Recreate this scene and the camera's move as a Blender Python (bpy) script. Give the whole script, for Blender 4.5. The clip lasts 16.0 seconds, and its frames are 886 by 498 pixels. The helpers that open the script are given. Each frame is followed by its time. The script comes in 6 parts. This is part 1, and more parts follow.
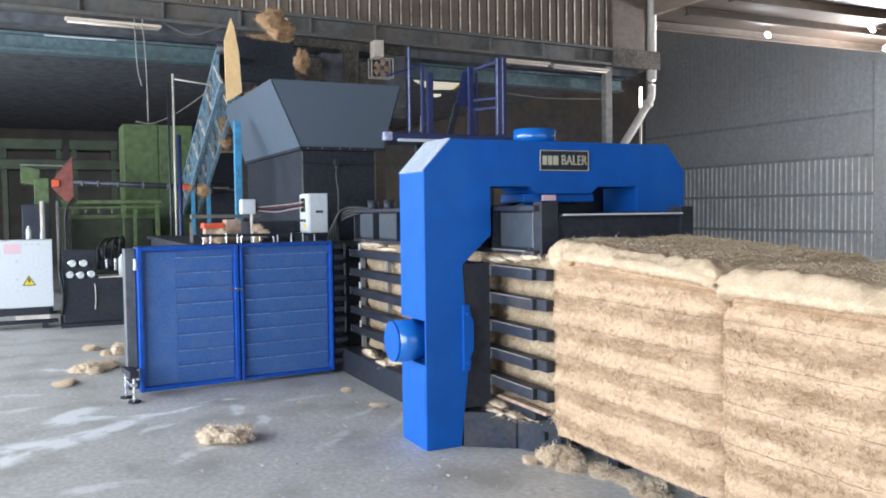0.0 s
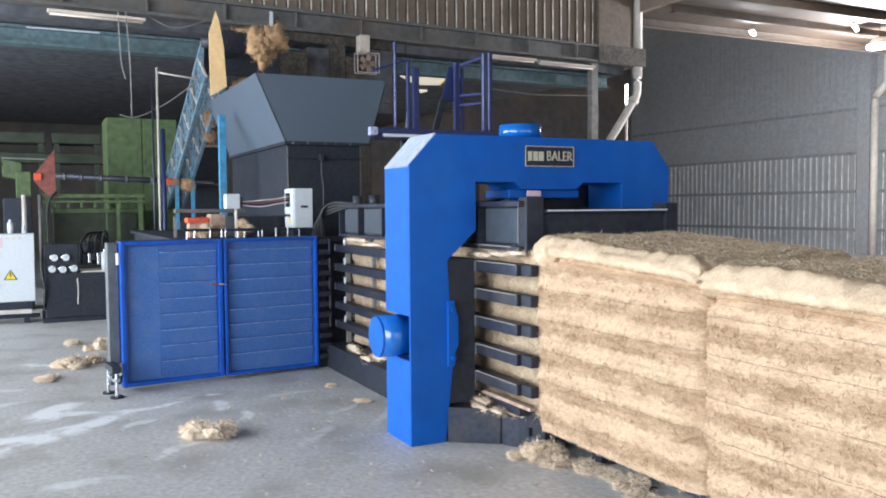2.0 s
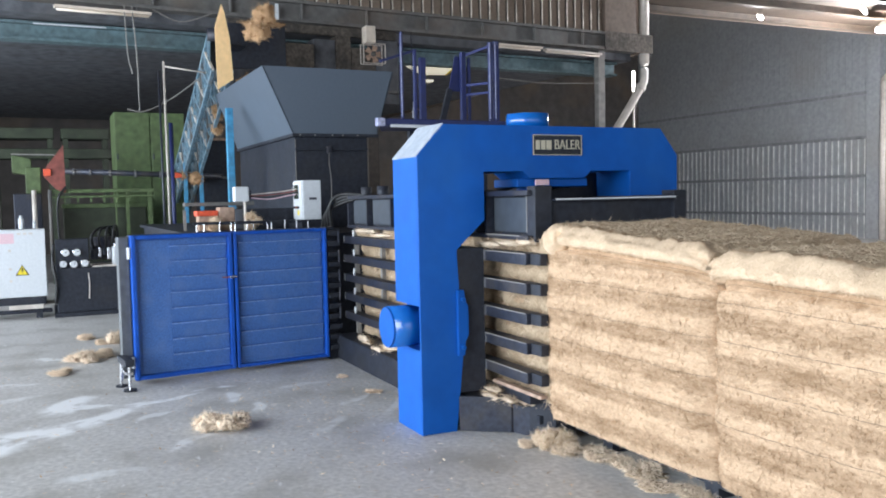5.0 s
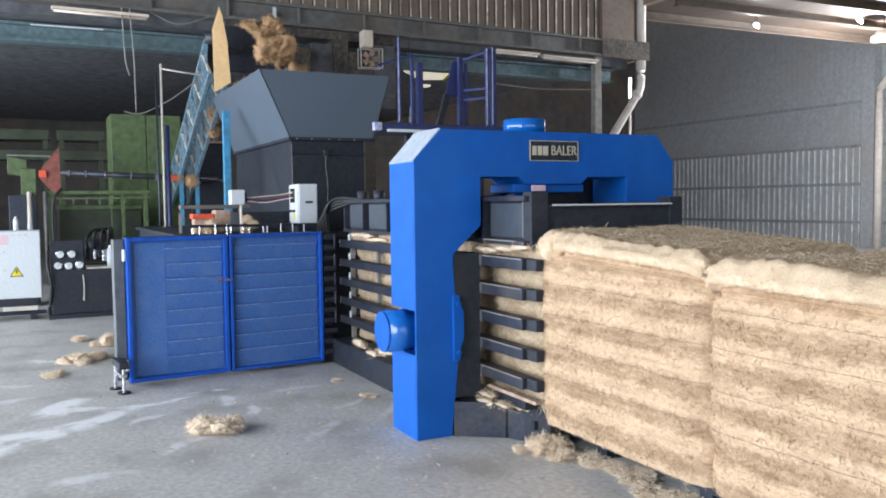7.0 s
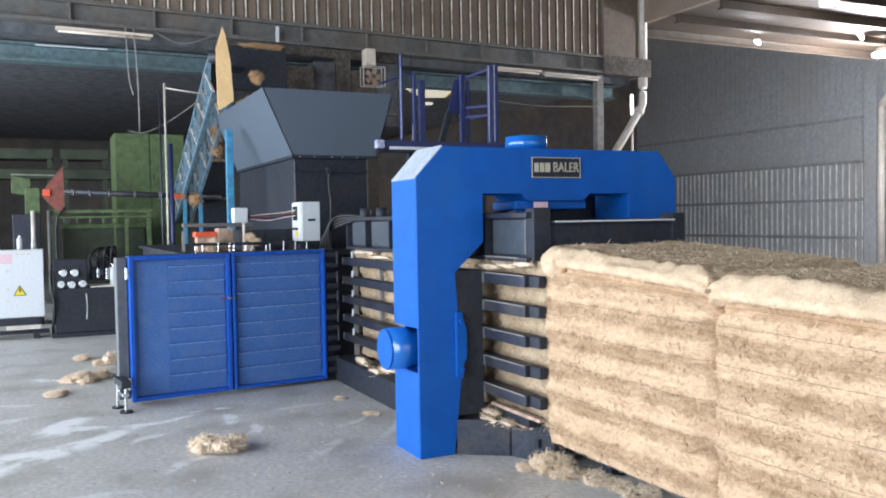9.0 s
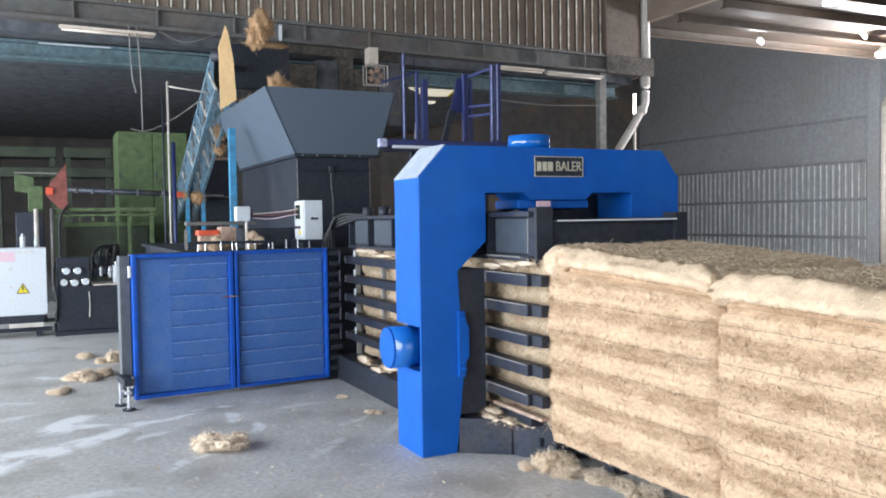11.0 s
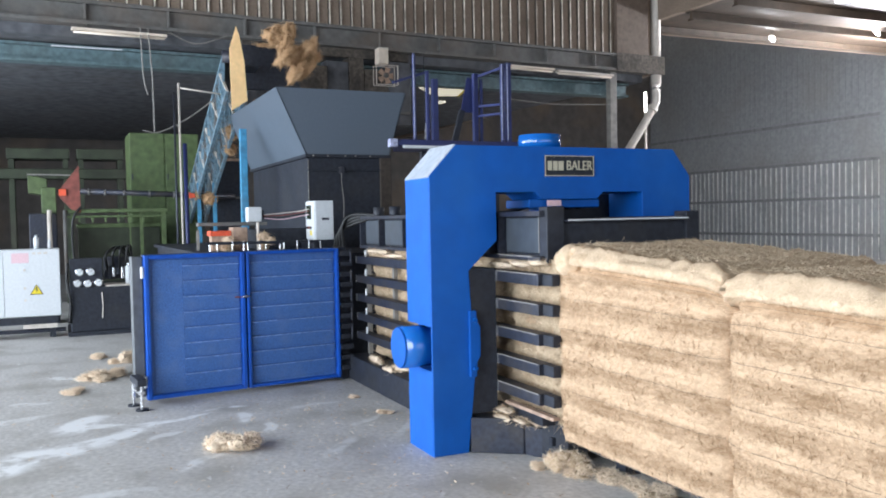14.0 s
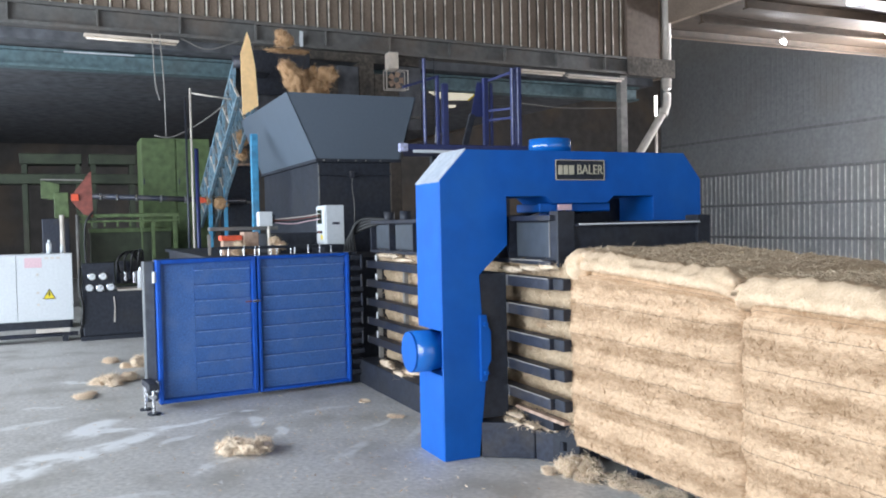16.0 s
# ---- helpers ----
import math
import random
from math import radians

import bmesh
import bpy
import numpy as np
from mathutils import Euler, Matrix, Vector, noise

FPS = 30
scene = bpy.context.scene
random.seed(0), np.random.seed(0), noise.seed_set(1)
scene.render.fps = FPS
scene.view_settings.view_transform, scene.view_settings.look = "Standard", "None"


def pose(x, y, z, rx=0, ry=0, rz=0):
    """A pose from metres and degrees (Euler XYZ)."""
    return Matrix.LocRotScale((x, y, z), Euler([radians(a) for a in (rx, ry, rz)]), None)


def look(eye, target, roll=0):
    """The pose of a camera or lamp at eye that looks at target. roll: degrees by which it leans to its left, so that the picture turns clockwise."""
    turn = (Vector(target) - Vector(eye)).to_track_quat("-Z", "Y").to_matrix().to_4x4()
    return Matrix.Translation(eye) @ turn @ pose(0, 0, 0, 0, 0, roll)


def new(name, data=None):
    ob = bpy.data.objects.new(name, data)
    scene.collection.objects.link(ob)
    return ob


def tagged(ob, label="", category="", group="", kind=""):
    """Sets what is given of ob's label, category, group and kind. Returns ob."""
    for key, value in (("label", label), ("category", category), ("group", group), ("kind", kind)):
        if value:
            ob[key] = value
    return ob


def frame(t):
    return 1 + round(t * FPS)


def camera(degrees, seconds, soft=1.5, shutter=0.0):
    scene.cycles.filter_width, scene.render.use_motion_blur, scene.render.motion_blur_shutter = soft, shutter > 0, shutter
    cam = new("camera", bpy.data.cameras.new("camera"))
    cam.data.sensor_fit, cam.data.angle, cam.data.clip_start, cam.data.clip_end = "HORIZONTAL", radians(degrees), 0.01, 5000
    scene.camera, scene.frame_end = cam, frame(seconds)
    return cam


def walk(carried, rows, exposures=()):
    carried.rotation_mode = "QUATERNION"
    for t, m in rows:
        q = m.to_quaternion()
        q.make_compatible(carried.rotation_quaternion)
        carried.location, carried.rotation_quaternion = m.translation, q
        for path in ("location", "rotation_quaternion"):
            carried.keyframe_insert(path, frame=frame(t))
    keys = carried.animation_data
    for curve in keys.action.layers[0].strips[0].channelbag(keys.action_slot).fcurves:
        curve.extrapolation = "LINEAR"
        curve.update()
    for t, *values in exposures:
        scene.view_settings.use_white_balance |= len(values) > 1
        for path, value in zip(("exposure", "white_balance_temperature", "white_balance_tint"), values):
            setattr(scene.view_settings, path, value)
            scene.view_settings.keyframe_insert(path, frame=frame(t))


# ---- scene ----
cam = camera(55.81, 16.0, soft=1.9, shutter=0.5)
PATH = [
    (0, pose(-0.009, 0.000, 1.603, 87.435, 0.692, 64.924)),
    (0.5, pose(-0.010, -0.001, 1.602, 87.508, 0.469, 64.863)),
    (1, pose(-0.016, -0.000, 1.602, 87.453, 0.358, 64.588)),
    (1.5, pose(-0.015, 0.003, 1.601, 87.296, 0.425, 64.318)),
    (2, pose(-0.016, 0.010, 1.598, 87.156, 0.420, 63.967)),
    (2.5, pose(-0.014, 0.002, 1.597, 86.835, 0.649, 63.921)),
    (3, pose(-0.008, 0.000, 1.594, 86.443, 1.047, 64.221)),
    (3.5, pose(-0.004, 0.005, 1.596, 86.216, 1.318, 64.411)),
    (4, pose(-0.003, -0.001, 1.598, 86.333, 1.330, 64.455)),
    (6.5, pose(-0.007, -0.002, 1.600, 86.632, 0.894, 64.370)),
    (7, pose(-0.005, -0.006, 1.600, 86.797, 0.708, 64.205)),
    (7.5, pose(-0.002, -0.004, 1.599, 87.149, 0.505, 64.084)),
    (8, pose(-0.004, 0.005, 1.603, 87.400, 0.611, 64.211)),
    (8.5, pose(0.001, 0.000, 1.604, 87.743, 0.794, 64.327)),
    (9, pose(-0.009, 0.002, 1.599, 87.976, 0.963, 64.418)),
    (11.5, pose(-0.006, -0.002, 1.599, 87.864, 0.862, 64.607)),
    (12, pose(-0.015, 0.006, 1.597, 87.947, 1.169, 64.536)),
    (12.5, pose(0.000, -0.000, 1.600, 88.070, 1.133, 64.460)),
    (13, pose(-0.004, 0.003, 1.599, 87.956, 0.942, 64.603)),
    (13.5, pose(-0.007, -0.000, 1.597, 87.849, 0.936, 65.001)),
    (14, pose(-0.003, -0.004, 1.600, 87.888, 1.100, 65.303)),
    (14.5, pose(-0.008, 0.000, 1.598, 87.941, 1.023, 65.368)),
    (15, pose(-0.005, -0.003, 1.602, 87.935, 0.954, 65.460)),
    (15.5, pose(0.001, -0.007, 1.603, 88.033, 1.108, 65.836)),
    (16, pose(0.000, -0.008, 1.603, 88.174, 1.202, 65.996)),
]
walk(cam, PATH, exposures=[(0, -0.03, 6500, 14), (2.5, 0.0, 6500, 14), (4, -0.06, 6500, 14), (6.5, -0.07, 6500, 14), (9, -0.02, 6500, 14), (12, 0.0, 6500, 14), (14, -0.02, 6500, 14), (16, -0.06, 6500, 14)])

# ---------- world and light ----------
world = bpy.data.worlds.new("daylight")
scene.world = world
world.use_nodes = True
wn = world.node_tree
sky = wn.nodes.new("ShaderNodeTexSky")
sky.sky_type, sky.sun_disc = "NISHITA", False
sky.sun_elevation, sky.sun_rotation = radians(48), radians(200)
wn.links.new(sky.outputs[0], wn.nodes["Background"].inputs[0])
wn.nodes["Background"].inputs[1].default_value = 0.10


def area(name, at, target, w, h, power, colour):
    d = bpy.data.lights.new(name, "AREA")
    d.shape, d.size, d.size_y, d.energy, d.color = "RECTANGLE", w, h, power, colour
    ob = new(name, d)
    ob.matrix_world = look(at, target)
    return ob


# daylight through the open side door and the open front of the hall
area("side_door_daylight", (-6.0, -7.4, 2.7), (-6.0, 0, 2.2), 22, 5.2, 3950, (0.785, 0.91, 1.0))
area("front_door_daylight", (7.4, 3.0, 2.9), (0, 3.0, 2.5), 14, 5.2, 370, (0.84, 0.93, 1.0))


def bulb(name, at, power, colour=(0.9, 0.95, 1.0), size=0.15):
    d = bpy.data.lights.new(name, "POINT")
    d.energy, d.color, d.shadow_soft_size = power, colour, size
    ob = new(name, d)
    ob.location = at
    return ob


# hall lamps of the side bay
# the fourth is added for the glow of a translucent roof light
for at, power in (((-12.70, 17.09, 4.45), 2350), ((-13.5, 14.0, 5.1), 50), ((-12.1, 15.5, 5.1), 50), ((-10.9, 13.15, 5.2), 70)):
    bulb("hall_lamp_light", at, power)


# ---------- materials ----------
def material(name, base, rough=0.6, metal=0.0, grain=40.0, amount=0.25, bump=0.15, dirt=None, dirt_scale=1.5, dirt_amount=0.4, spec=0.5):
    """Painted or bare surface with grain, broad stains and fine relief."""
    m = bpy.data.materials.new(name)
    m.use_nodes = True
    nt = m.node_tree
    b = nt.nodes["Principled BSDF"]
    co = nt.nodes.new("ShaderNodeTexCoord")
    geo = nt.nodes.new("ShaderNodeNewGeometry")
    n1 = nt.nodes.new("ShaderNodeTexNoise")
    n1.inputs["Scale"].default_value, n1.inputs["Detail"].default_value = grain, 6
    n2 = nt.nodes.new("ShaderNodeTexNoise")
    n2.inputs["Scale"].default_value, n2.inputs["Detail"].default_value = dirt_scale, 8
    for n in (n1, n2):
        nt.links.new(geo.outputs["Position"], n.inputs["Vector"])
    r1 = nt.nodes.new("ShaderNodeMapRange")
    r1.inputs["From Min"].default_value, r1.inputs["From Max"].default_value = 0.3, 0.7
    r1.inputs["To Min"].default_value, r1.inputs["To Max"].default_value = 1 - amount, 1 + amount
    nt.links.new(n1.outputs["Fac"], r1.inputs["Value"])
    mul = nt.nodes.new("ShaderNodeMix")
    mul.data_type, mul.blend_type = "RGBA", "MULTIPLY"
    mul.inputs["Factor"].default_value = 1
    mul.inputs[6].default_value = (*base, 1)
    nt.links.new(r1.outputs[0], mul.inputs[7])
    r2 = nt.nodes.new("ShaderNodeMapRange")
    r2.inputs["From Min"].default_value, r2.inputs["From Max"].default_value = 0.48, 0.72
    r2.inputs["To Max"].default_value = dirt_amount
    nt.links.new(n2.outputs["Fac"], r2.inputs["Value"])
    mix = nt.nodes.new("ShaderNodeMix")
    mix.data_type = "RGBA"
    nt.links.new(r2.outputs[0], mix.inputs["Factor"])
    nt.links.new(mul.outputs[2], mix.inputs[6])
    mix.inputs[7].default_value = (*(dirt or [c * 0.5 for c in base]), 1)
    nt.links.new(mix.outputs[2], b.inputs["Base Color"])
    rr = nt.nodes.new("ShaderNodeMapRange")
    rr.inputs["To Min"].default_value, rr.inputs["To Max"].default_value = max(0.05, rough - 0.12), min(1, rough + 0.15)
    nt.links.new(n2.outputs["Fac"], rr.inputs["Value"])
    nt.links.new(rr.outputs[0], b.inputs["Roughness"])
    b.inputs["Metallic"].default_value = metal
    b.inputs["Specular IOR Level"].default_value = spec
    if bump:
        bp = nt.nodes.new("ShaderNodeBump")
        bp.inputs["Strength"].default_value, bp.inputs["Distance"].default_value = bump, 0.01
        nt.links.new(n1.outputs["Fac"], bp.inputs["Height"])
        nt.links.new(bp.outputs[0], b.inputs["Normal"])
    return m


def glow(name, colour, strength):
    m = bpy.data.materials.new(name)
    m.use_nodes = True
    b = m.node_tree.nodes["Principled BSDF"]
    b.inputs["Base Color"].default_value = (0.9, 0.9, 0.9, 1)
    b.inputs["Emission Color"].default_value = (*colour, 1)
    b.inputs["Emission Strength"].default_value = strength
    return m


M_BLUE = material("blue_machine_paint", (0.001, 0.088, 0.39), 0.5, spec=0.25, grain=6, amount=0.10, bump=0.03, dirt=(0.02, 0.12, 0.37), dirt_scale=2.5, dirt_amount=0.35)
M_GATE = material("blue_gate_frame_paint", (0.006, 0.08, 0.42), 0.5, spec=0.3, grain=12, amount=0.15, bump=0.05, dirt=(0.05, 0.08, 0.22))
M_GATEP = material("blue_gate_sheet", (0.052, 0.140, 0.375), 0.55, grain=75, amount=0.26, bump=0.12, dirt=(0.115, 0.195, 0.39), dirt_scale=6, dirt_amount=0.5)
M_NAVY = material("navy_rail_paint", (0.018, 0.026, 0.105), 0.45, grain=12, amount=0.2, bump=0.05)
M_BLACK = material("black_machine_paint", (0.023, 0.026, 0.036), 0.55, spec=0.3, grain=20, amount=0.3, bump=0.08, dirt=(0.05, 0.047, 0.045), dirt_scale=3, dirt_amount=0.35)
M_STEEL = material("dark_rail_steel", (0.028, 0.032, 0.048), 0.45, 0.3, grain=30, amount=0.3, bump=0.1, dirt=(0.10, 0.08, 0.06), dirt_scale=5)
M_SLATE = material("slate_hopper_paint", (0.088, 0.112, 0.145), 0.5, grain=30, amount=0.04, bump=0.01, dirt=(0.095, 0.112, 0.135), dirt_scale=0.8, dirt_amount=0.5)
M_WHITE = material("white_enamel", (0.62, 0.64, 0.66), 0.4, grain=30, amount=0.05, bump=0.03, dirt=(0.5, 0.5, 0.5), dirt_amount=0.3)
M_CHROME = material("bright_steel", (0.7, 0.7, 0.72), 0.25, 0.9, grain=50, amount=0.1, bump=0.02)
M_GOLD = material("pale_bronze_letter", (0.55, 0.50, 0.38), 0.4, 0.3, grain=80, amount=0.1, bump=0)
M_RUST = material("rusty_beam_steel", (0.135, 0.130, 0.124), 0.7, 0.1, grain=9, amount=0.2, bump=0.1, dirt=(0.185, 0.125, 0.085), dirt_scale=1.4, dirt_amount=0.5)
M_TEAL = material("faded_teal_beam", (0.095, 0.15, 0.165), 0.7, grain=10, amount=0.3, bump=0.1, dirt=(0.10, 0.10, 0.09), dirt_scale=1.0)
M_BROWN = material("brown_profiled_sheet", (0.265, 0.20, 0.152), 0.65, 0.1, grain=26, amount=0.16, bump=0.05, dirt=(0.18, 0.132, 0.10), dirt_scale=1.6, dirt_amount=0.6)
M_GREY = material("grey_profiled_sheet", (0.325, 0.335, 0.345), 0.6, 0.1, grain=9, amount=0.14, bump=0.1, dirt=(0.30, 0.29, 0.27), dirt_scale=0.5, dirt_amount=0.6)
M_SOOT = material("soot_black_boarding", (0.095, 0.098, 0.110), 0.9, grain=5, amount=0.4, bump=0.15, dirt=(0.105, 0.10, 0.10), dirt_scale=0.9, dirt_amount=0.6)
M_DARK = material("sooty_wall", (0.090, 0.080, 0.074), 0.9, grain=3, amount=0.2, bump=0.05, dirt=(0.17, 0.125, 0.09), dirt_scale=0.7, dirt_amount=0.7)
M_ROOF = material("dusty_tin_roof", (0.058, 0.039, 0.026), 0.65, 0.0, grain=5, amount=0.3, bump=0.1, dirt=(0.09, 0.055, 0.033), dirt_scale=0.8)
M_GREEN = material("green_machine_paint", (0.085, 0.125, 0.048), 0.6, grain=8, amount=0.3, bump=0.08, dirt=(0.08, 0.09, 0.04), dirt_scale=1.5)
M_RED = material("faded_red_paint", (0.22, 0.06, 0.045), 0.6, grain=12, amount=0.3, bump=0.08)
M_ORANGE = material("orange_red_paint", (0.75, 0.10, 0.04), 0.5, grain=20, amount=0.2, bump=0.05)
M_SKY = material("light_blue_paint", (0.05, 0.25, 0.43), 0.5, grain=12, amount=0.3, bump=0.1, dirt=(0.13, 0.16, 0.18), dirt_scale=4, dirt_amount=0.6)
M_LATT = material("weathered_pale_blue_paint", (0.15, 0.25, 0.32), 0.6, grain=14, amount=0.4, bump=0.1, dirt=(0.24, 0.22, 0.20), dirt_scale=5, dirt_amount=0.8)
M_PLY = material("raw_plywood", (0.90, 0.60, 0.30), 0.7, grain=14, amount=0.08, bump=0.1, dirt=(0.78, 0.50, 0.24), dirt_scale=3)
M_PIPE = material("off_white_plastic_pipe", (0.62, 0.56, 0.50), 0.45, grain=10, amount=0.1, bump=0.03, dirt=(0.35, 0.28, 0.22), dirt_scale=3)
M_RUBBER = material("black_rubber", (0.012, 0.012, 0.013), 0.5, grain=60, amount=0.2, bump=0.05)
M_YELLOW = material("warning_yellow", (0.80, 0.62, 0.03), 0.5, grain=40, amount=0.05, bump=0)
M_PINK = material("pink_paper", (0.70, 0.48, 0.52), 0.7, grain=60, amount=0.1, bump=0)
M_SCREEN = material("dark_display_glass", (0.02, 0.03, 0.025), 0.15, grain=20, amount=0.1, bump=0)
M_TUBE = material("dusty_tube_casing", (0.70, 0.60, 0.50), 0.5, grain=12, amount=0.1, bump=0.03)
M_POST = material("grey_post_paint", (0.22, 0.205, 0.19), 0.6, grain=10, amount=0.2, bump=0.05)
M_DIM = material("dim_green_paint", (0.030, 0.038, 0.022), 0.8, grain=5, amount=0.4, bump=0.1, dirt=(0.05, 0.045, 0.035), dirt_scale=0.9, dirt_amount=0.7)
M_FLASH = material("dull_brown_flashing", (0.150, 0.110, 0.086), 0.7, grain=12, amount=0.2, bump=0.05, dirt=(0.11, 0.078, 0.058), dirt_scale=2.0, dirt_amount=0.7)
# rib highlight of the gallery sheets, put into the crest colour
M_CREST = material("highlight_brown_crest", (0.80, 0.72, 0.62), 0.5, 0.1, grain=12, amount=0.4, bump=0.1, dirt=(0.17, 0.125, 0.095), dirt_scale=1.6, dirt_amount=1.0)
# shadow line beside each rib as a colour; also the dark brown chute frame
M_FOLD = material("rib_shade_frame_brown", (0.045, 0.034, 0.027), 0.8, grain=20, amount=0.3, bump=0.05)
# light caught on the far wall's ribs, put into the crest colour
M_CRESTG = material("highlight_grey_crest", (0.95, 0.94, 0.90), 0.5, 0.2, grain=5, amount=0.4, bump=0.1, dirt=(0.31, 0.32, 0.33), dirt_scale=1.3, dirt_amount=1.0)
M_EDGEP = material("mid_grey_plate", (0.105, 0.112, 0.122), 0.5, 0.2, grain=16, amount=0.2, bump=0.05, dirt=(0.07, 0.07, 0.075), dirt_scale=4)
# highlight on the slat tops, put into a lighter blue
M_RIB = material("highlight_blue_edge", (0.17, 0.28, 0.56), 0.55, grain=25, amount=0.4, bump=0.05, dirt=(0.045, 0.12, 0.35), dirt_scale=6, dirt_amount=0.8)
M_WIRE = material("rusty_tie_wire", (0.13, 0.095, 0.065), 0.6, 0.4, grain=60, amount=0.3, bump=0)
M_PANEL = material("dark_slate_panel", (0.045, 0.055, 0.07), 0.5, grain=12, amount=0.15, bump=0.03, dirt=(0.07, 0.075, 0.08), dirt_scale=4)
M_CAKED = material("fibre_caked_rust", (0.100, 0.084, 0.070), 0.95, grain=18, amount=0.5, bump=0.5, dirt=(0.035, 0.031, 0.030), dirt_scale=2.5, dirt_amount=0.9)
M_EDGE = material("worn_pale_edge", (0.42, 0.43, 0.58), 0.5, 0.2, grain=30, amount=0.4, bump=0.05, dirt=(0.08, 0.09, 0.22), dirt_scale=6, dirt_amount=0.8)
M_TAN = material("fibre_dusted_tan_paint", (0.40, 0.27, 0.20), 0.8, grain=20, amount=0.3, bump=0.2, dirt=(0.28, 0.19, 0.13), dirt_scale=8)
M_GIRT = material("grey_girt_paint", (0.24, 0.245, 0.25), 0.7, grain=6, amount=0.3, bump=0.05)
M_BLUEG = material("glossy_blue_cylinder", (0.004, 0.12, 0.45), 0.16, spec=0.8, grain=6, amount=0.05, bump=0.0)
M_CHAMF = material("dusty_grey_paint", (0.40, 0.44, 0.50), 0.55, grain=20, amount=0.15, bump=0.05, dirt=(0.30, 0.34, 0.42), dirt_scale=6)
M_LAMP = glow("lamp_glow", (0.85, 0.93, 1.0), 30.0)
M_PANELON = glow("daylit_panel", (0.95, 0.88, 0.62), 0.55)
# glow that stands in for a slit of daylight
M_SLITON = glow("daylight_slit_glow", (1.0, 0.97, 0.9), 6.0)


def fibre_material(name, light, dark, banded, island=0.0):
    """Coir: strands drawn out along the bale, and brown rub marks left by the press rails (banded: height of one of them)."""
    m = bpy.data.materials.new(name)
    m.use_nodes = True
    nt = m.node_tree
    b = nt.nodes["Principled BSDF"]
    geo = nt.nodes.new("ShaderNodeNewGeometry")
    co = nt.nodes.new("ShaderNodeTexCoord")
    mp = nt.nodes.new("ShaderNodeMapping")
    mp.inputs["Scale"].default_value = (0.45, 1.0, 1.0) if banded else (1, 1, 1)
    nt.links.new(co.outputs["Object"], mp.inputs["Vector"])
    fine = nt.nodes.new("ShaderNodeTexNoise")
    fine.inputs["Scale"].default_value, fine.inputs["Detail"].default_value, fine.inputs["Distortion"].default_value = 42, 9, 1.6
    fine.inputs["Roughness"].default_value = 0.7
    broad = nt.nodes.new("ShaderNodeTexNoise")
    broad.inputs["Scale"].default_value, broad.inputs["Detail"].default_value = 9.0, 8
    for n in (fine, broad):
        nt.links.new(mp.outputs[0], n.inputs["Vector"])
    last = fine.outputs["Fac"]
    add = nt.nodes.new("ShaderNodeMath")
    add.operation = "MULTIPLY_ADD"
    add.inputs[1].default_value, add.inputs[2].default_value = 0.6, -0.05
    nt.links.new(broad.outputs["Fac"], add.inputs[0])
    tot = nt.nodes.new("ShaderNodeMath")
    tot.operation = "ADD"
    nt.links.new(add.outputs[0], tot.inputs[0])
    nt.links.new(last, tot.inputs[1])
    out = tot.outputs[0]
    if banded:
        sep = nt.nodes.new("ShaderNodeSeparateXYZ")
        nt.links.new(co.outputs["Object"], sep.inputs[0])
        # ragged fringes along the edges of the bands
        mf = nt.nodes.new("ShaderNodeMapping")
        mf.inputs["Scale"].default_value = (15.0, 1.0, 3.5)
        nt.links.new(co.outputs["Object"], mf.inputs["Vector"])
        fringe = nt.nodes.new("ShaderNodeTexNoise")
        fringe.inputs["Scale"].default_value, fringe.inputs["Detail"].default_value, fringe.inputs["Roughness"].default_value = 1.0, 6, 0.65
        nt.links.new(mf.outputs[0], fringe.inputs["Vector"])
        sh = nt.nodes.new("ShaderNodeMath")
        sh.operation = "MULTIPLY_ADD"
        sh.inputs[1].default_value = 0.11
        nt.links.new(fringe.outputs["Fac"], sh.inputs[0])
        nt.links.new(sep.outputs["Z"], sh.inputs[2])
        ph = nt.nodes.new("ShaderNodeMath")
        ph.operation = "MULTIPLY_ADD"
        ph.inputs[1].default_value = 2 * math.pi / 0.188
        ph.inputs[2].default_value = -math.pi / 2 - 2 * math.pi * (banded + 0.055) / 0.188
        nt.links.new(sh.outputs[0], ph.inputs[0])
        sn = nt.nodes.new("ShaderNodeMath")
        sn.operation = "SINE"
        nt.links.new(ph.outputs[0], sn.inputs[0])
        k = nt.nodes.new("ShaderNodeMapRange")
        k.interpolation_type = "SMOOTHSTEP"
        k.inputs["From Min"].default_value, k.inputs["From Max"].default_value = -0.6, 0.6
        k.inputs["To Min"].default_value, k.inputs["To Max"].default_value = -0.8, 0.8
        nt.links.new(sn.outputs[0], k.inputs["Value"])
        mp2 = nt.nodes.new("ShaderNodeMapping")
        mp2.inputs["Scale"].default_value = (0.07, 0.5, 1.0)
        nt.links.new(co.outputs["Object"], mp2.inputs["Vector"])
        streak = nt.nodes.new("ShaderNodeTexNoise")
        streak.inputs["Scale"].default_value, streak.inputs["Detail"].default_value = 38, 6
        nt.links.new(mp2.outputs[0], streak.inputs["Vector"])
        sa = nt.nodes.new("ShaderNodeMath")
        sa.operation = "MULTIPLY_ADD"
        sa.inputs[1].default_value = 0.55
        nt.links.new(streak.outputs["Fac"], sa.inputs[0])
        sb = nt.nodes.new("ShaderNodeMath")
        sb.operation = "SUBTRACT"
        sb.inputs[1].default_value = 0.275
        nt.links.new(out, sb.inputs[0])
        nt.links.new(sb.outputs[0], sa.inputs[2])
        out = sa.outputs[0]
        am = nt.nodes.new("ShaderNodeMath")
        am.operation = "MULTIPLY_ADD"
        am.inputs[1].default_value = 0.165
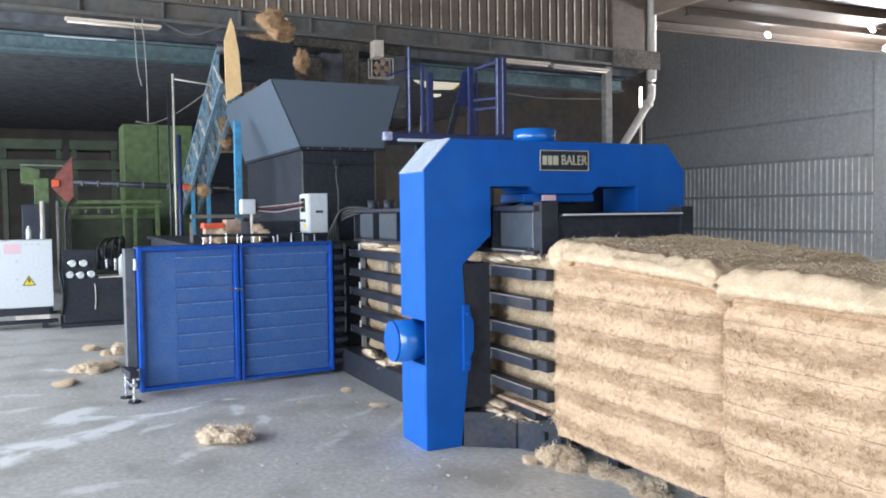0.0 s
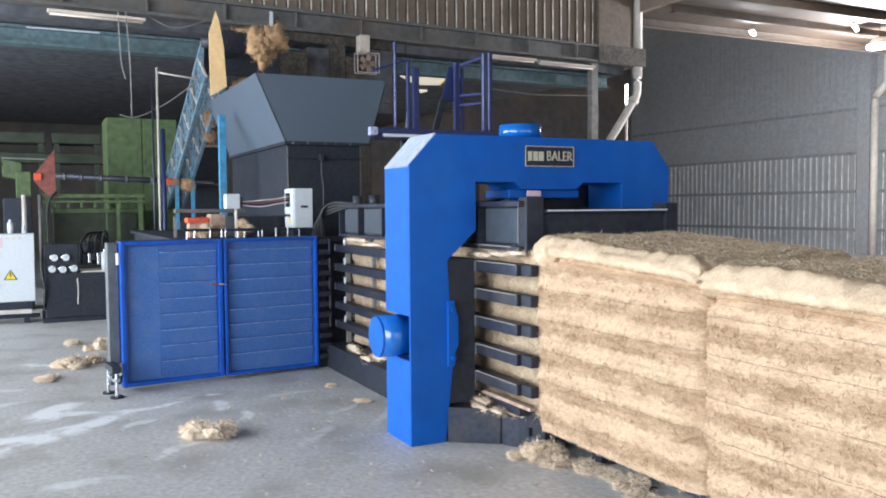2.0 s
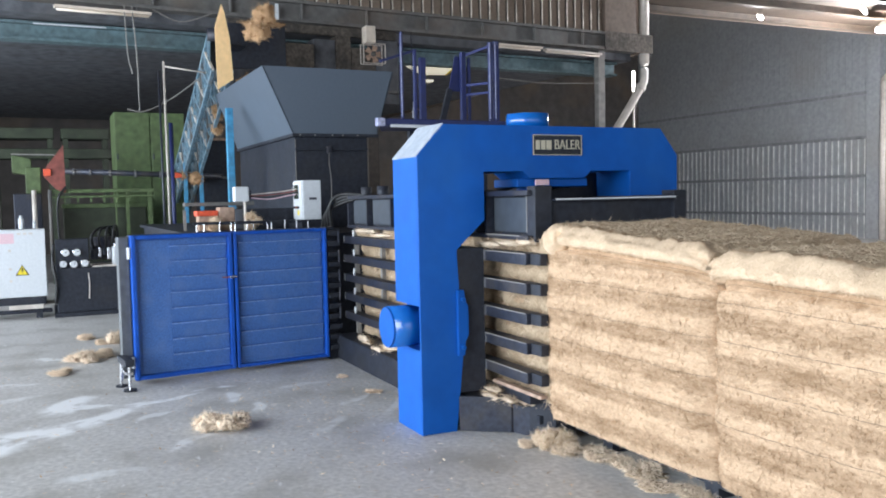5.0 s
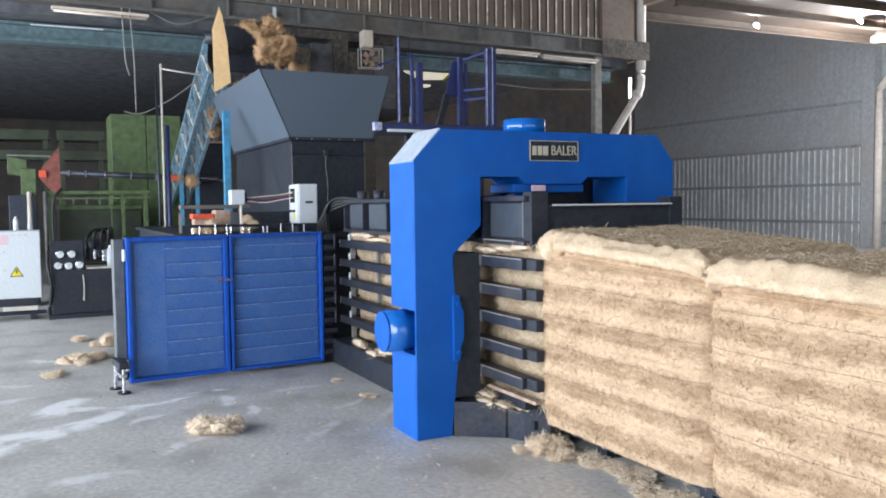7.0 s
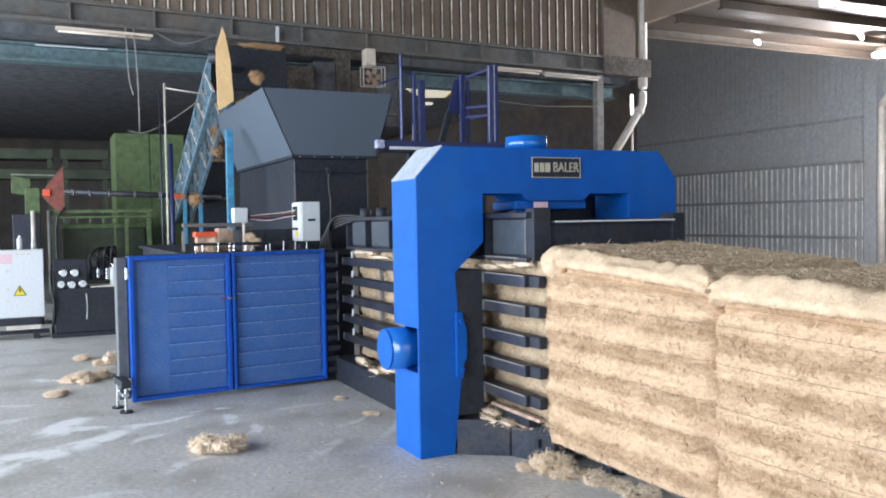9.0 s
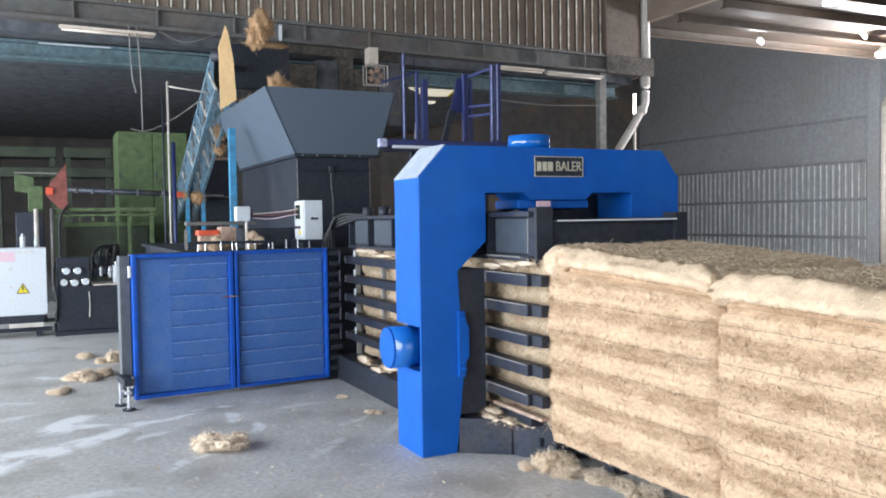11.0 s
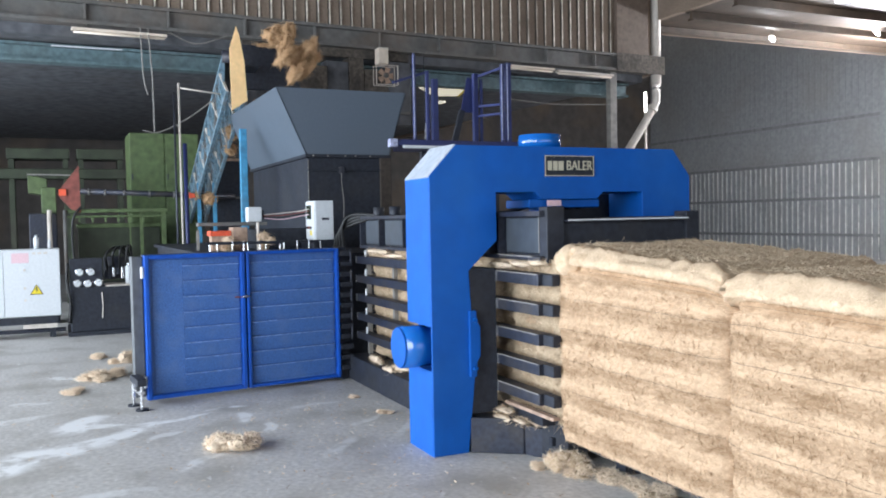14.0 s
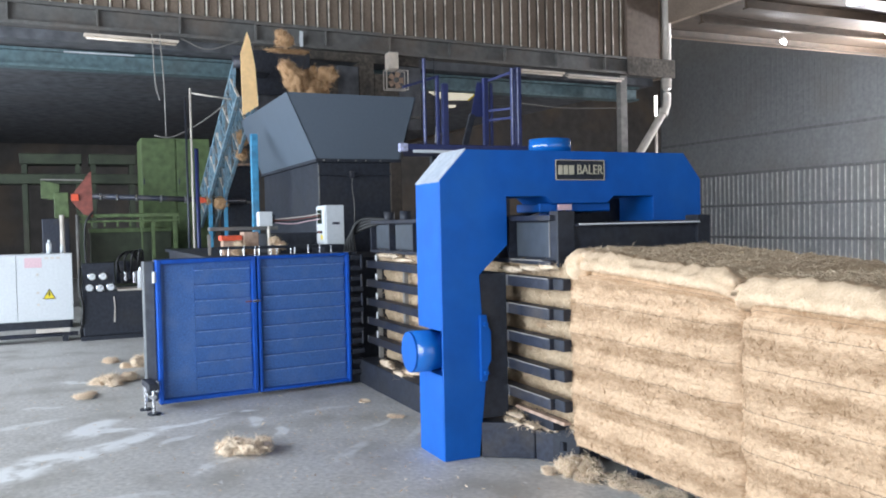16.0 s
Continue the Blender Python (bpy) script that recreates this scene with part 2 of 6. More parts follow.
        nt.links.new(k.outputs[0], am.inputs[0])
        nt.links.new(out, am.inputs[2])
        out = am.outputs[0]
    if island:
        ri = nt.nodes.new("ShaderNodeMath")
        ri.operation = "MULTIPLY_ADD"
        ri.inputs[1].default_value = island
        nt.links.new(geo.outputs["Random Per Island"], ri.inputs[0])
        rs = nt.nodes.new("ShaderNodeMath")
        rs.operation = "SUBTRACT"
        rs.inputs[1].default_value = island * 0.45
        nt.links.new(out, rs.inputs[0])
        nt.links.new(rs.outputs[0], ri.inputs[2])
        out = ri.outputs[0]
    rp = nt.nodes.new("ShaderNodeValToRGB")
    rp.color_ramp.elements[0].position, rp.color_ramp.elements[1].position = 0.42, 1.0
    rp.color_ramp.elements[0].color, rp.color_ramp.elements[1].color = (*dark, 1), (*light, 1)
    nt.links.new(out, rp.inputs[0])
    nt.links.new(rp.outputs[0], b.inputs["Base Color"])
    b.inputs["Roughness"].default_value = 0.9
    b.inputs["Specular IOR Level"].default_value = 0.15
    bp = nt.nodes.new("ShaderNodeBump")
    bp.inputs["Strength"].default_value, bp.inputs["Distance"].default_value = 0.6, 0.012
    nt.links.new(fine.outputs["Fac"], bp.inputs["Height"])
    nt.links.new(bp.outputs[0], b.inputs["Normal"])
    return m


def strand_material(name, colours):
    """Single fibres, each of its own shade."""
    m = bpy.data.materials.new(name)
    m.use_nodes = True
    nt = m.node_tree
    b = nt.nodes["Principled BSDF"]
    geo = nt.nodes.new("ShaderNodeNewGeometry")
    rp = nt.nodes.new("ShaderNodeValToRGB")
    while len(rp.color_ramp.elements) < len(colours):
        rp.color_ramp.elements.new(0.5)
    for i, c in enumerate(colours):
        rp.color_ramp.elements[i].position = i / (len(colours) - 1)
        rp.color_ramp.elements[i].color = (*c, 1)
    nt.links.new(geo.outputs["Random Per Island"], rp.inputs[0])
    nt.links.new(rp.outputs[0], b.inputs["Base Color"])
    b.inputs["Roughness"].default_value = 0.75
    b.inputs["Specular IOR Level"].default_value = 0.2
    return m


M_STRAND = strand_material("pale_fibres", ((0.32, 0.22, 0.14), (0.54, 0.40, 0.27), (0.70, 0.53, 0.37), (0.84, 0.67, 0.49)))
M_STRANDW = strand_material("pale_waste_fibres", ((0.56, 0.43, 0.31), (0.76, 0.61, 0.46), (0.88, 0.74, 0.58)))
M_STRANDL = strand_material("clean_fibres", ((0.46, 0.33, 0.22), (0.64, 0.48, 0.33), (0.75, 0.58, 0.41)))
M_STRANDT = strand_material("dusty_fibres", ((0.26, 0.195, 0.13), (0.46, 0.355, 0.245), (0.60, 0.475, 0.335), (0.72, 0.58, 0.425)))
M_STRANDF = strand_material("brown_fibres", ((0.20, 0.12, 0.062), (0.44, 0.275, 0.15), (0.58, 0.38, 0.22), (0.70, 0.50, 0.32)))
M_BALE = fibre_material("pressed_coir", (0.61, 0.43, 0.285), (0.285, 0.178, 0.102), 1.006)
M_BALEHI = fibre_material("pressed_coir_tall", (0.61, 0.43, 0.285), (0.285, 0.178, 0.102), 1.050)
M_BALEST = fibre_material("pressed_coir_fibres", (0.68, 0.485, 0.325), (0.28, 0.175, 0.10), 1.006, 0.5)
M_BALESTHI = fibre_material("pressed_coir_tall_fibres", (0.68, 0.485, 0.325), (0.28, 0.175, 0.10), 1.050, 0.5)
M_FIBRE = fibre_material("loose_coir", (0.84, 0.69, 0.53), (0.55, 0.42, 0.30), None)
M_LINING = fibre_material("channel_coir", (0.64, 0.49, 0.34), (0.27, 0.185, 0.11), None)
M_LIP = fibre_material("clean_folded_coir", (0.76, 0.575, 0.405), (0.47, 0.335, 0.215), None)
M_TOPF = fibre_material("dusty_coir", (0.60, 0.45, 0.31), (0.32, 0.23, 0.148), None)
M_FALL = fibre_material("brown_coir", (0.54, 0.34, 0.19), (0.27, 0.155, 0.08), None)


def floor_material():
    """Worn concrete with pale spilt dust and dark oily patches."""
    m = material("worn_concrete", (0.50, 0.482, 0.462), 0.55, grain=26, amount=0.20, bump=0.18, dirt=(0.315, 0.295, 0.265), dirt_scale=1.9, dirt_amount=0.85)
    nt = m.node_tree
    b = nt.nodes["Principled BSDF"]
    base = b.inputs["Base Color"].links[0].from_socket
    geo = nt.nodes.new("ShaderNodeNewGeometry")
    warp = nt.nodes.new("ShaderNodeTexNoise")
    warp.inputs["Scale"].default_value, warp.inputs["Detail"].default_value = 1.8, 10
    nt.links.new(geo.outputs["Position"], warp.inputs["Vector"])
    wv = nt.nodes.new("ShaderNodeVectorMath")
    wv.operation = "MULTIPLY_ADD"
    wv.inputs[1].default_value = (0.4, 0.4, 0.0)
    nt.links.new(warp.outputs["Color"], wv.inputs[0])
    nt.links.new(geo.outputs["Position"], wv.inputs[2])
    total = None
    # dust trails: middle, heading in degrees, half length, half width, strength
    for x, y, a, hl, hw, s in ((-6.12, -0.45, 122, 0.45, 0.20, 1.0), (-6.40, -0.08, 125, 0.50, 0.19, 1.0), (-6.70, 0.25, 122, 0.45, 0.12, 1.0), (-7.02, 0.68, 112, 0.48, 0.075, 0.95),
                               (-7.28, 0.12, 145, 0.34, 0.15, 1.0), (-7.12, 0.24, 65, 0.26, 0.08, 0.9), (-7.31, 1.24, 93, 0.22, 0.06, 0.9), (-6.85, 1.36, 170, 0.20, 0.06, 0.8), (-6.48, 1.42, 160, 0.14, 0.05, 0.7),
                               (-5.70, 0.83, 130, 0.20, 0.06, 0.6), (-9.55, 0.0, 68, 0.26, 0.07, 0.8), (-8.34, -0.28, 80, 0.22, 0.07, 0.6), (-5.28, 0.24, 100, 0.25, 0.09, 0.6), (-6.60, 0.70, 110, 0.16, 0.05, 0.6),
                               (-7.7, -0.35, 120, 0.30, 0.10, 0.6), (-6.3, 2.15, 140, 0.30, 0.05, 0.5), (-5.6, 1.75, 140, 0.25, 0.06, 0.5), (-7.0, 1.95, 100, 0.30, 0.05, 0.5), (-6.0, 2.45, 150, 0.35, 0.04, 0.5)):
        mp = nt.nodes.new("ShaderNodeMapping")
        mp.vector_type = "TEXTURE"
        mp.inputs["Location"].default_value = (x + 0.20, y + 0.20, 0)
        mp.inputs["Rotation"].default_value = (0, 0, radians(a))
        mp.inputs["Scale"].default_value = (hl, hw, 1000)
        nt.links.new(wv.outputs[0], mp.inputs["Vector"])
        ln = nt.nodes.new("ShaderNodeVectorMath")
        ln.operation = "LENGTH"
        nt.links.new(mp.outputs[0], ln.inputs[0])
        mr = nt.nodes.new("ShaderNodeMapRange")
        mr.inputs["From Min"].default_value, mr.inputs["From Max"].default_value = 1.15, 0.65
        mr.inputs["To Max"].default_value = s
        nt.links.new(ln.outputs["Value"], mr.inputs["Value"])
        if total is None:
            total = mr.outputs[0]
        else:
            mx = nt.nodes.new("ShaderNodeMath")
            mx.operation = "MAXIMUM"
            nt.links.new(total, mx.inputs[0])
            nt.links.new(mr.outputs[0], mx.inputs[1])
            total = mx.outputs[0]
    patch = nt.nodes.new("ShaderNodeTexNoise")
    patch.inputs["Scale"].default_value, patch.inputs["Detail"].default_value = 4.5, 10
    nt.links.new(geo.outputs["Position"], patch.inputs["Vector"])
    pr = nt.nodes.new("ShaderNodeMapRange")
    pr.inputs["From Min"].default_value, pr.inputs["From Max"].default_value = 0.34, 0.50
    nt.links.new(patch.outputs["Fac"], pr.inputs["Value"])
    worn = nt.nodes.new("ShaderNodeMath")
    worn.operation = "MULTIPLY"
    nt.links.new(total, worn.inputs[0])
    nt.links.new(pr.outputs[0], worn.inputs[1])
    # small pale scuffs and flecks all over
    fleck = nt.nodes.new("ShaderNodeTexNoise")
    fleck.inputs["Scale"].default_value, fleck.inputs["Detail"].default_value, fleck.inputs["Roughness"].default_value = 6.0, 9, 0.62
    fm = nt.nodes.new("ShaderNodeMapping")
    fm.inputs["Rotation"].default_value, fm.inputs["Scale"].default_value = (0, 0, radians(35)), (1.0, 2.2, 1.0)
    nt.links.new(geo.outputs["Position"], fm.inputs["Vector"])
    nt.links.new(fm.outputs[0], fleck.inputs["Vector"])
    fr = nt.nodes.new("ShaderNodeMapRange")
    fr.inputs["From Min"].default_value, fr.inputs["From Max"].default_value, fr.inputs["To Max"].default_value = 0.63, 0.70, 0.55
    nt.links.new(fleck.outputs["Fac"], fr.inputs["Value"])
    fac = nt.nodes.new("ShaderNodeMath")
    fac.operation = "MAXIMUM"
    nt.links.new(worn.outputs[0], fac.inputs[0])
    nt.links.new(fr.outputs[0], fac.inputs[1])
    mix = nt.nodes.new("ShaderNodeMix")
    mix.data_type = "RGBA"
    nt.links.new(fac.outputs[0], mix.inputs["Factor"])
    nt.links.new(base, mix.inputs[6])
    mix.inputs[7].default_value = (0.80, 0.80, 0.80, 1)
    nt.links.new(mix.outputs[2], b.inputs["Base Color"])
    return m


M_FLOOR = floor_material()


# ---------- building blocks ----------
def put(name, bm, mat, smooth=False):
    me = bpy.data.meshes.new(name)
    bm.normal_update()
    bm.to_mesh(me)
    bm.free()
    me.materials.append(mat)
    if smooth:
        me.polygons.foreach_set("use_smooth", [True] * len(me.polygons))
    return new(name, me)


def part(name, bm, mat, parent, label="", smooth=False):
    ob = put(name, bm, mat, smooth)
    ob.parent = parent
    if label:
        ob["label"] = label
    return ob


def thing(name, label, category, at=(0, 0, 0), group=""):
    ob = new(name)
    ob.location = at
    ob.empty_display_size = 0.2
    return tagged(ob, label, category, group)


def structure(ob, label, category):
    return tagged(ob, label, category, kind="structure")


def box(x0, x1, y0, y1, z0, z1, bevel=0.0, bm=None):
    own = bm is None
    bm = bm or bmesh.new()
    r = bmesh.ops.create_cube(bm, size=1)
    bmesh.ops.scale(bm, vec=(x1 - x0, y1 - y0, z1 - z0), verts=r["verts"])
    bmesh.ops.translate(bm, vec=((x0 + x1) / 2, (y0 + y1) / 2, (z0 + z1) / 2), verts=r["verts"])
    if bevel:
        es = list({e for v in r["verts"] for e in v.link_edges})
        bmesh.ops.bevel(bm, geom=es, offset=bevel, segments=2, profile=0.5, affect="EDGES")
    return bm


def prism(points, axis, a, b, bevel=0.0, bm=None):
    """A closed outline swept from a to b along an axis. x: points are (y, z); y: (x, z); z: (x, y)."""
    bm = bm or bmesh.new()

    def at(p, s):
        return {"x": (s, p[0], p[1]), "y": (p[0], s, p[1]), "z": (p[0], p[1], s)}[axis]
    lo = [bm.verts.new(at(p, a)) for p in points]
    hi = [bm.verts.new(at(p, b)) for p in points]
    fs = [bm.faces.new(lo[::-1]), bm.faces.new(hi)]
    n = len(points)
    for i in range(n):
        fs.append(bm.faces.new((lo[i], lo[(i + 1) % n], hi[(i + 1) % n], hi[i])))
    bmesh.ops.recalc_face_normals(bm, faces=fs)
    if bevel:
        es = list({e for f in fs for e in f.edges})
        bmesh.ops.bevel(bm, geom=es, offset=bevel, segments=2, profile=0.5, affect="EDGES")
    return bm


def rod(p, q, r, seg=12, bm=None, r2=None):
    bm = bm or bmesh.new()
    p, q = Vector(p), Vector(q)
    res = bmesh.ops.create_cone(bm, cap_ends=True, segments=seg, radius1=r, radius2=r if r2 is None else r2, depth=(q - p).length)
    m = Matrix.Translation((p + q) / 2) @ (q - p).to_track_quat("Z", "Y").to_matrix().to_4x4()
    bmesh.ops.transform(bm, matrix=m, verts=res["verts"])
    return bm


def bar(p, q, w, h, bm=None):
    """A straight bar of rectangular section between two points."""
    bm = bm or bmesh.new()
    p, q = Vector(p), Vector(q)
    res = bmesh.ops.create_cube(bm, size=1)
    m = Matrix.Translation((p + q) / 2) @ (q - p).to_track_quat("Z", "Y").to_matrix().to_4x4() @ Matrix.Diagonal((w, h, (q - p).length, 1))
    bmesh.ops.transform(bm, matrix=m, verts=res["verts"])
    return bm


def hose(points, r, bm=None, seg=8, steps=8):
    """A round hose or pipe along a smooth curve through the points."""
    bm = bm or bmesh.new()
    P = [Vector(p) for p in points]
    P = [P[0] * 2 - P[1]] + P + [P[-1] * 2 - P[-2]]
    line = []
    for i in range(1, len(P) - 2):
        for k in range(steps):
            t = k / steps
            a, b, c, d = P[i - 1:i + 3]
            line.append(0.5 * (2 * b + (c - a) * t + (2 * a - 5 * b + 4 * c - d) * t * t + (3 * b - a - 3 * c + d) * t ** 3))
    line.append(P[-2])
    rings = []
    for i, p in enumerate(line):
        d = (line[min(i + 1, len(line) - 1)] - line[max(i - 1, 0)]).normalized()
        q = d.to_track_quat("Z", "Y")
        rings.append([bm.verts.new(p + q @ Vector((r * math.cos(2 * math.pi * j / seg), r * math.sin(2 * math.pi * j / seg), 0))) for j in range(seg)])
    for a, b in zip(rings, rings[1:]):
        for j in range(seg):
            bm.faces.new((a[j], a[(j + 1) % seg], b[(j + 1) % seg], b[j]))
    bm.faces.new(rings[0][::-1])
    bm.faces.new(rings[-1])
    return bm


def from_arrays(name, verts, faces, mat, parent=None, smooth=False, label=""):
    me = bpy.data.meshes.new(name)
    me.from_pydata([tuple(v) for v in verts], [], [tuple(f) for f in faces])
    me.materials.append(mat)
    if smooth:
        me.polygons.foreach_set("use_smooth", [True] * len(me.polygons))
    me.update()
    ob = new(name, me)
    ob.parent = parent
    if label:
        ob["label"] = label
    return ob


def strands(name, roots, normals, length, width, mat, parent, rng, flat=0.5, squash=(1, 1, 1)):
    """Loose fibres: thin bent ribbons that spring from the roots."""
    n = len(roots)
    roots, normals = np.asarray(roots), np.asarray(normals)
    d = normals * (1 - flat) + rng.normal(0, 1, (n, 3)) * flat
    d *= np.array(squash)
    d /= np.linalg.norm(d, axis=1)[:, None] + 1e-9
    L = (length * rng.uniform(0.3, 1.3, n))[:, None]
    bend = rng.normal(0, 0.45, (n, 3))
    side = np.cross(d, rng.normal(0, 1, (n, 3)))
    side /= np.linalg.norm(side, axis=1)[:, None] + 1e-9
    w = width * rng.uniform(0.5, 1.2, n)[:, None]
    p1 = roots + d * L * 0.5 + bend * L * 0.12
    p2 = roots + d * L * 0.9 + bend * L * 0.55
    V = np.stack([roots - side * w, roots + side * w, p1 + side * w, p1 - side * w, p2], 1).reshape(-1, 3)
    F = []
    for i in range(n):
        o = 5 * i
        F.append((o, o + 1, o + 2, o + 3))
        F.append((o + 3, o + 2, o + 4))
    return tagged(from_arrays(name, V, F, mat, parent), kind="stuff")


def profile(width, pitch, depth, thick, height, mat, name, flat=0.35, crest=None, fold=None):
    """Mesh of one trapezoid-ribbed sheet: ribs upright, rib tops towards -y, thickness behind."""
    xs, ys = [], []
    x = 0.0
    while x < width - 1e-6:
        for f, y in ((0.0, 0), (0.5 - flat / 2 - 0.06, 0), (0.5 - flat / 2, -depth), (0.5 + flat / 2, -depth), (0.5 + flat / 2 + 0.06, 0)):
            xs.append(x + f * pitch)
            ys.append(y)
        x += pitch
    xs.append(width)
    ys.append(0)
    V, F = [], []
    for x, y in zip(xs, ys):
        V += [(x, y, 0), (x, y, height), (x, y + thick, height), (x, y + thick, 0)]
    for i in range(len(xs) - 1):
        o, p = 4 * i, 4 * i + 4
        for k in range(4):
            F.append((o + k, p + k, p + (k + 1) % 4, o + (k + 1) % 4))
    F += [(0, 1, 2, 3), (4 * len(xs) - 1, 4 * len(xs) - 2, 4 * len(xs) - 3, 4 * len(xs) - 4)]
    me = bpy.data.meshes.new(name)
    me.from_pydata(V, [], F)
    me.materials.append(mat)
    # rib tops get the painted highlight
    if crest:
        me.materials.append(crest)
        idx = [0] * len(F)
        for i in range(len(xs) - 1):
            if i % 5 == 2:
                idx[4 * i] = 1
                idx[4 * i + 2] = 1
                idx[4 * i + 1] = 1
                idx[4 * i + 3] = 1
        # one flank of each rib gets the painted shadow line
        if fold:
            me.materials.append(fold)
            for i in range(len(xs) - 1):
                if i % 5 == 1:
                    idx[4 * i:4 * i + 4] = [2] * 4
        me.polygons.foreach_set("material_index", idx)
    return me


def sheets(name, me, poses, parent):
    for m in poses:
        ob = new(name, me)
        ob.parent = parent
        ob.matrix_local = m


# ---------- the hall ----------
floor = structure(put("floor", box(-60, 60, -60, 60, -0.3, 0.0), M_FLOOR), "worn grey concrete floor with spilt pale dust", "floor")
wall_back = structure(put("wall_back", box(-30.3, -30, -12, 24, 0, 8), M_DARK), "dark sooty back wall of the hall", "wall")
bm = box(-30, -17.0, -8.0, -7.7, 0, 8)
box(5.5, 8.3, -8.0, -7.7, 0, 8, bm=bm)
box(-17.0, 5.5, -8.0, -7.7, 5.4, 8, bm=bm)
wall_side = structure(put("wall_side", bm, M_GREY), "grey side wall with a wide open door", "wall")
bm = box(8.0, 8.3, -7.7, -4.5, 0, 8)
box(8.0, 8.3, 10.5, 24, 0, 8, bm=bm)
box(8.0, 8.3, -4.5, 10.5, 5.6, 8, bm=bm)
wall_front = structure(put("wall_front", bm, M_GREY), "grey front wall with a wide open gateway", "wall")
roof = structure(put("ceiling", box(-30, 8.3, -8, 11.7, 7.4, 7.55), M_ROOF), "dusty tin roof of the hall", "ceiling")
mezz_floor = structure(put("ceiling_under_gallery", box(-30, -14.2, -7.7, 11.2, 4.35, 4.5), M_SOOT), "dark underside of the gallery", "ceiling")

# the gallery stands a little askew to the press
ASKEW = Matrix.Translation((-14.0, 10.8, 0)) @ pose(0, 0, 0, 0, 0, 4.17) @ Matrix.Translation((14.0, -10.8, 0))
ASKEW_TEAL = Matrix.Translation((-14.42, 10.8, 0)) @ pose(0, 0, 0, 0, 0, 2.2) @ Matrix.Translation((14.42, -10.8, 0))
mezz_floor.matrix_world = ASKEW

# gallery front: ribbed brown sheets over a rusty beam and a teal beam
gallery = structure(put("wall_gallery", box(-14.10, -14.06, -7.7, 11.3, 4.855, 7.4), M_BROWN), "brown profiled-sheet gallery front", "wall")
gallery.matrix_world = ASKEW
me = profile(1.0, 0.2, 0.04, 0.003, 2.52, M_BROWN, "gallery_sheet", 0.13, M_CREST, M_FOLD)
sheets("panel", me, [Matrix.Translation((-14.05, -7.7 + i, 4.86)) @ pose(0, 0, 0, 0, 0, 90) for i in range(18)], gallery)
corner = structure(put("trim_gallery_corner", box(-14.06, -13.96, 10.32, 11.15, 4.855, 7.4, 0.01), M_FLASH), "flat brown corner flashing of the gallery front", "trim")
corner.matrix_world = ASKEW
beam = structure(put("beam_gallery", box(-14.12, -14.05, -7.7, 11.2, 4.55, 4.80), M_RUST), "rusty steel beam carrying the gallery front", "beam")
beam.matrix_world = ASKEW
part("flange", box(-14.2, -13.95, -7.7, 11.2, 4.80, 4.85), M_RUST, beam)
part("flange", box(-14.2, -13.95, -7.7, 11.2, 4.50, 4.55), M_RUST, beam)
part("end_fascia", box(-13.948, -13.936, 10.3, 11.58, 4.49, 4.86), M_CAKED, beam)
for y in np.arange(-6.6, 11.3, 1.17):
    part("stiffener", box(-14.05, -13.97, y - 0.012, y + 0.012, 4.55, 4.80), M_RUST, beam)
teal = structure(put("beam_teal", box(-14.50, -14.42, -7.7, 10.9, 4.09, 4.29), M_TEAL), "faded teal steel beam below the gallery", "beam")
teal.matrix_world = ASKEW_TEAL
for z in (4.05, 4.29):
    part("flange", box(-14.6, -14.32, -7.7, 10.9, z, z + 0.04), M_TEAL, teal)
structure(put("pillar_gallery", box(-14.2, -14.05, 10.24, 10.40, 0, 4.50, 0.01), M_POST), "pale grey steel pillar below the gallery corner", "pillar")
structure(put("wall_gallery_end", box(-30, -14.2, 11.3, 11.42, 4.5, 10.5), M_BROWN), "brown end wall of the gallery", "wall")

# far side wall of ribbed grey sheet on dark girts
wall_far = structure(put("wall_far", box(-45, 8.3, 24.06, 24.2, 0, 10.5), M_GREY), "weathered grey profiled-sheet wall", "wall")
upper = profile(1.0, 0.25, 0.007, 0.003, 7.2, M_GREY, "upper_sheet", 0.2)
sheets("panel", upper, [Matrix.Translation((-45 + i, 24.05, 3.27)) for i in range(42)], wall_far)
# only the lower tiers carry the painted rib highlights
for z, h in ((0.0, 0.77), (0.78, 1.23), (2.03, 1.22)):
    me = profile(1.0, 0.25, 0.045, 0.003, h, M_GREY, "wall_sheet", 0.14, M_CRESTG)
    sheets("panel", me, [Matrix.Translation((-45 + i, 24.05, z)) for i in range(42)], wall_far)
for z in (0.775, 2.02, 3.26, 4.68):
    part("girt", box(-45, -2, 23.985, 24.004, z - 0.05, z + 0.05), M_GIRT, wall_far, "grey steel lap strip")
part("upright", box(-18.35, -17.9, 23.7, 23.99, 0, 8.5), M_GREY, wall_far, "grey steel upright")
structure(put("wall_far_back", box(-45.2, -45, 11.3, 24.2, 0, 10.6), M_GREY), "grey end wall of the side bay", "wall")
bm = box(-14.6, 8.3, 11.55, 24.2, 5.62, 5.70)
side_roof = structure(put("ceiling_side_bay", bm, M_ROOF), "dusty brown tin roof of the side bay", "ceiling")
structure(put("ceiling_side_bay_back", box(-45, -14.6, 11.42, 24.2, 10.5, 10.6), M_GREY), "dark roof over the rear of the side bay", "ceiling")
structure(put("wall_bay_head", box(-14.7, -14.6, 11.42, 24.2, 5.50, 10.5), M_BROWN), "brown sheeting above the side bay eaves", "wall")
structure(put("wall_bulkhead", box(-14.6, 8.3, 11.42, 11.55, 5.62, 7.4), M_BROWN), "brown bulkhead over the side bay", "wall")
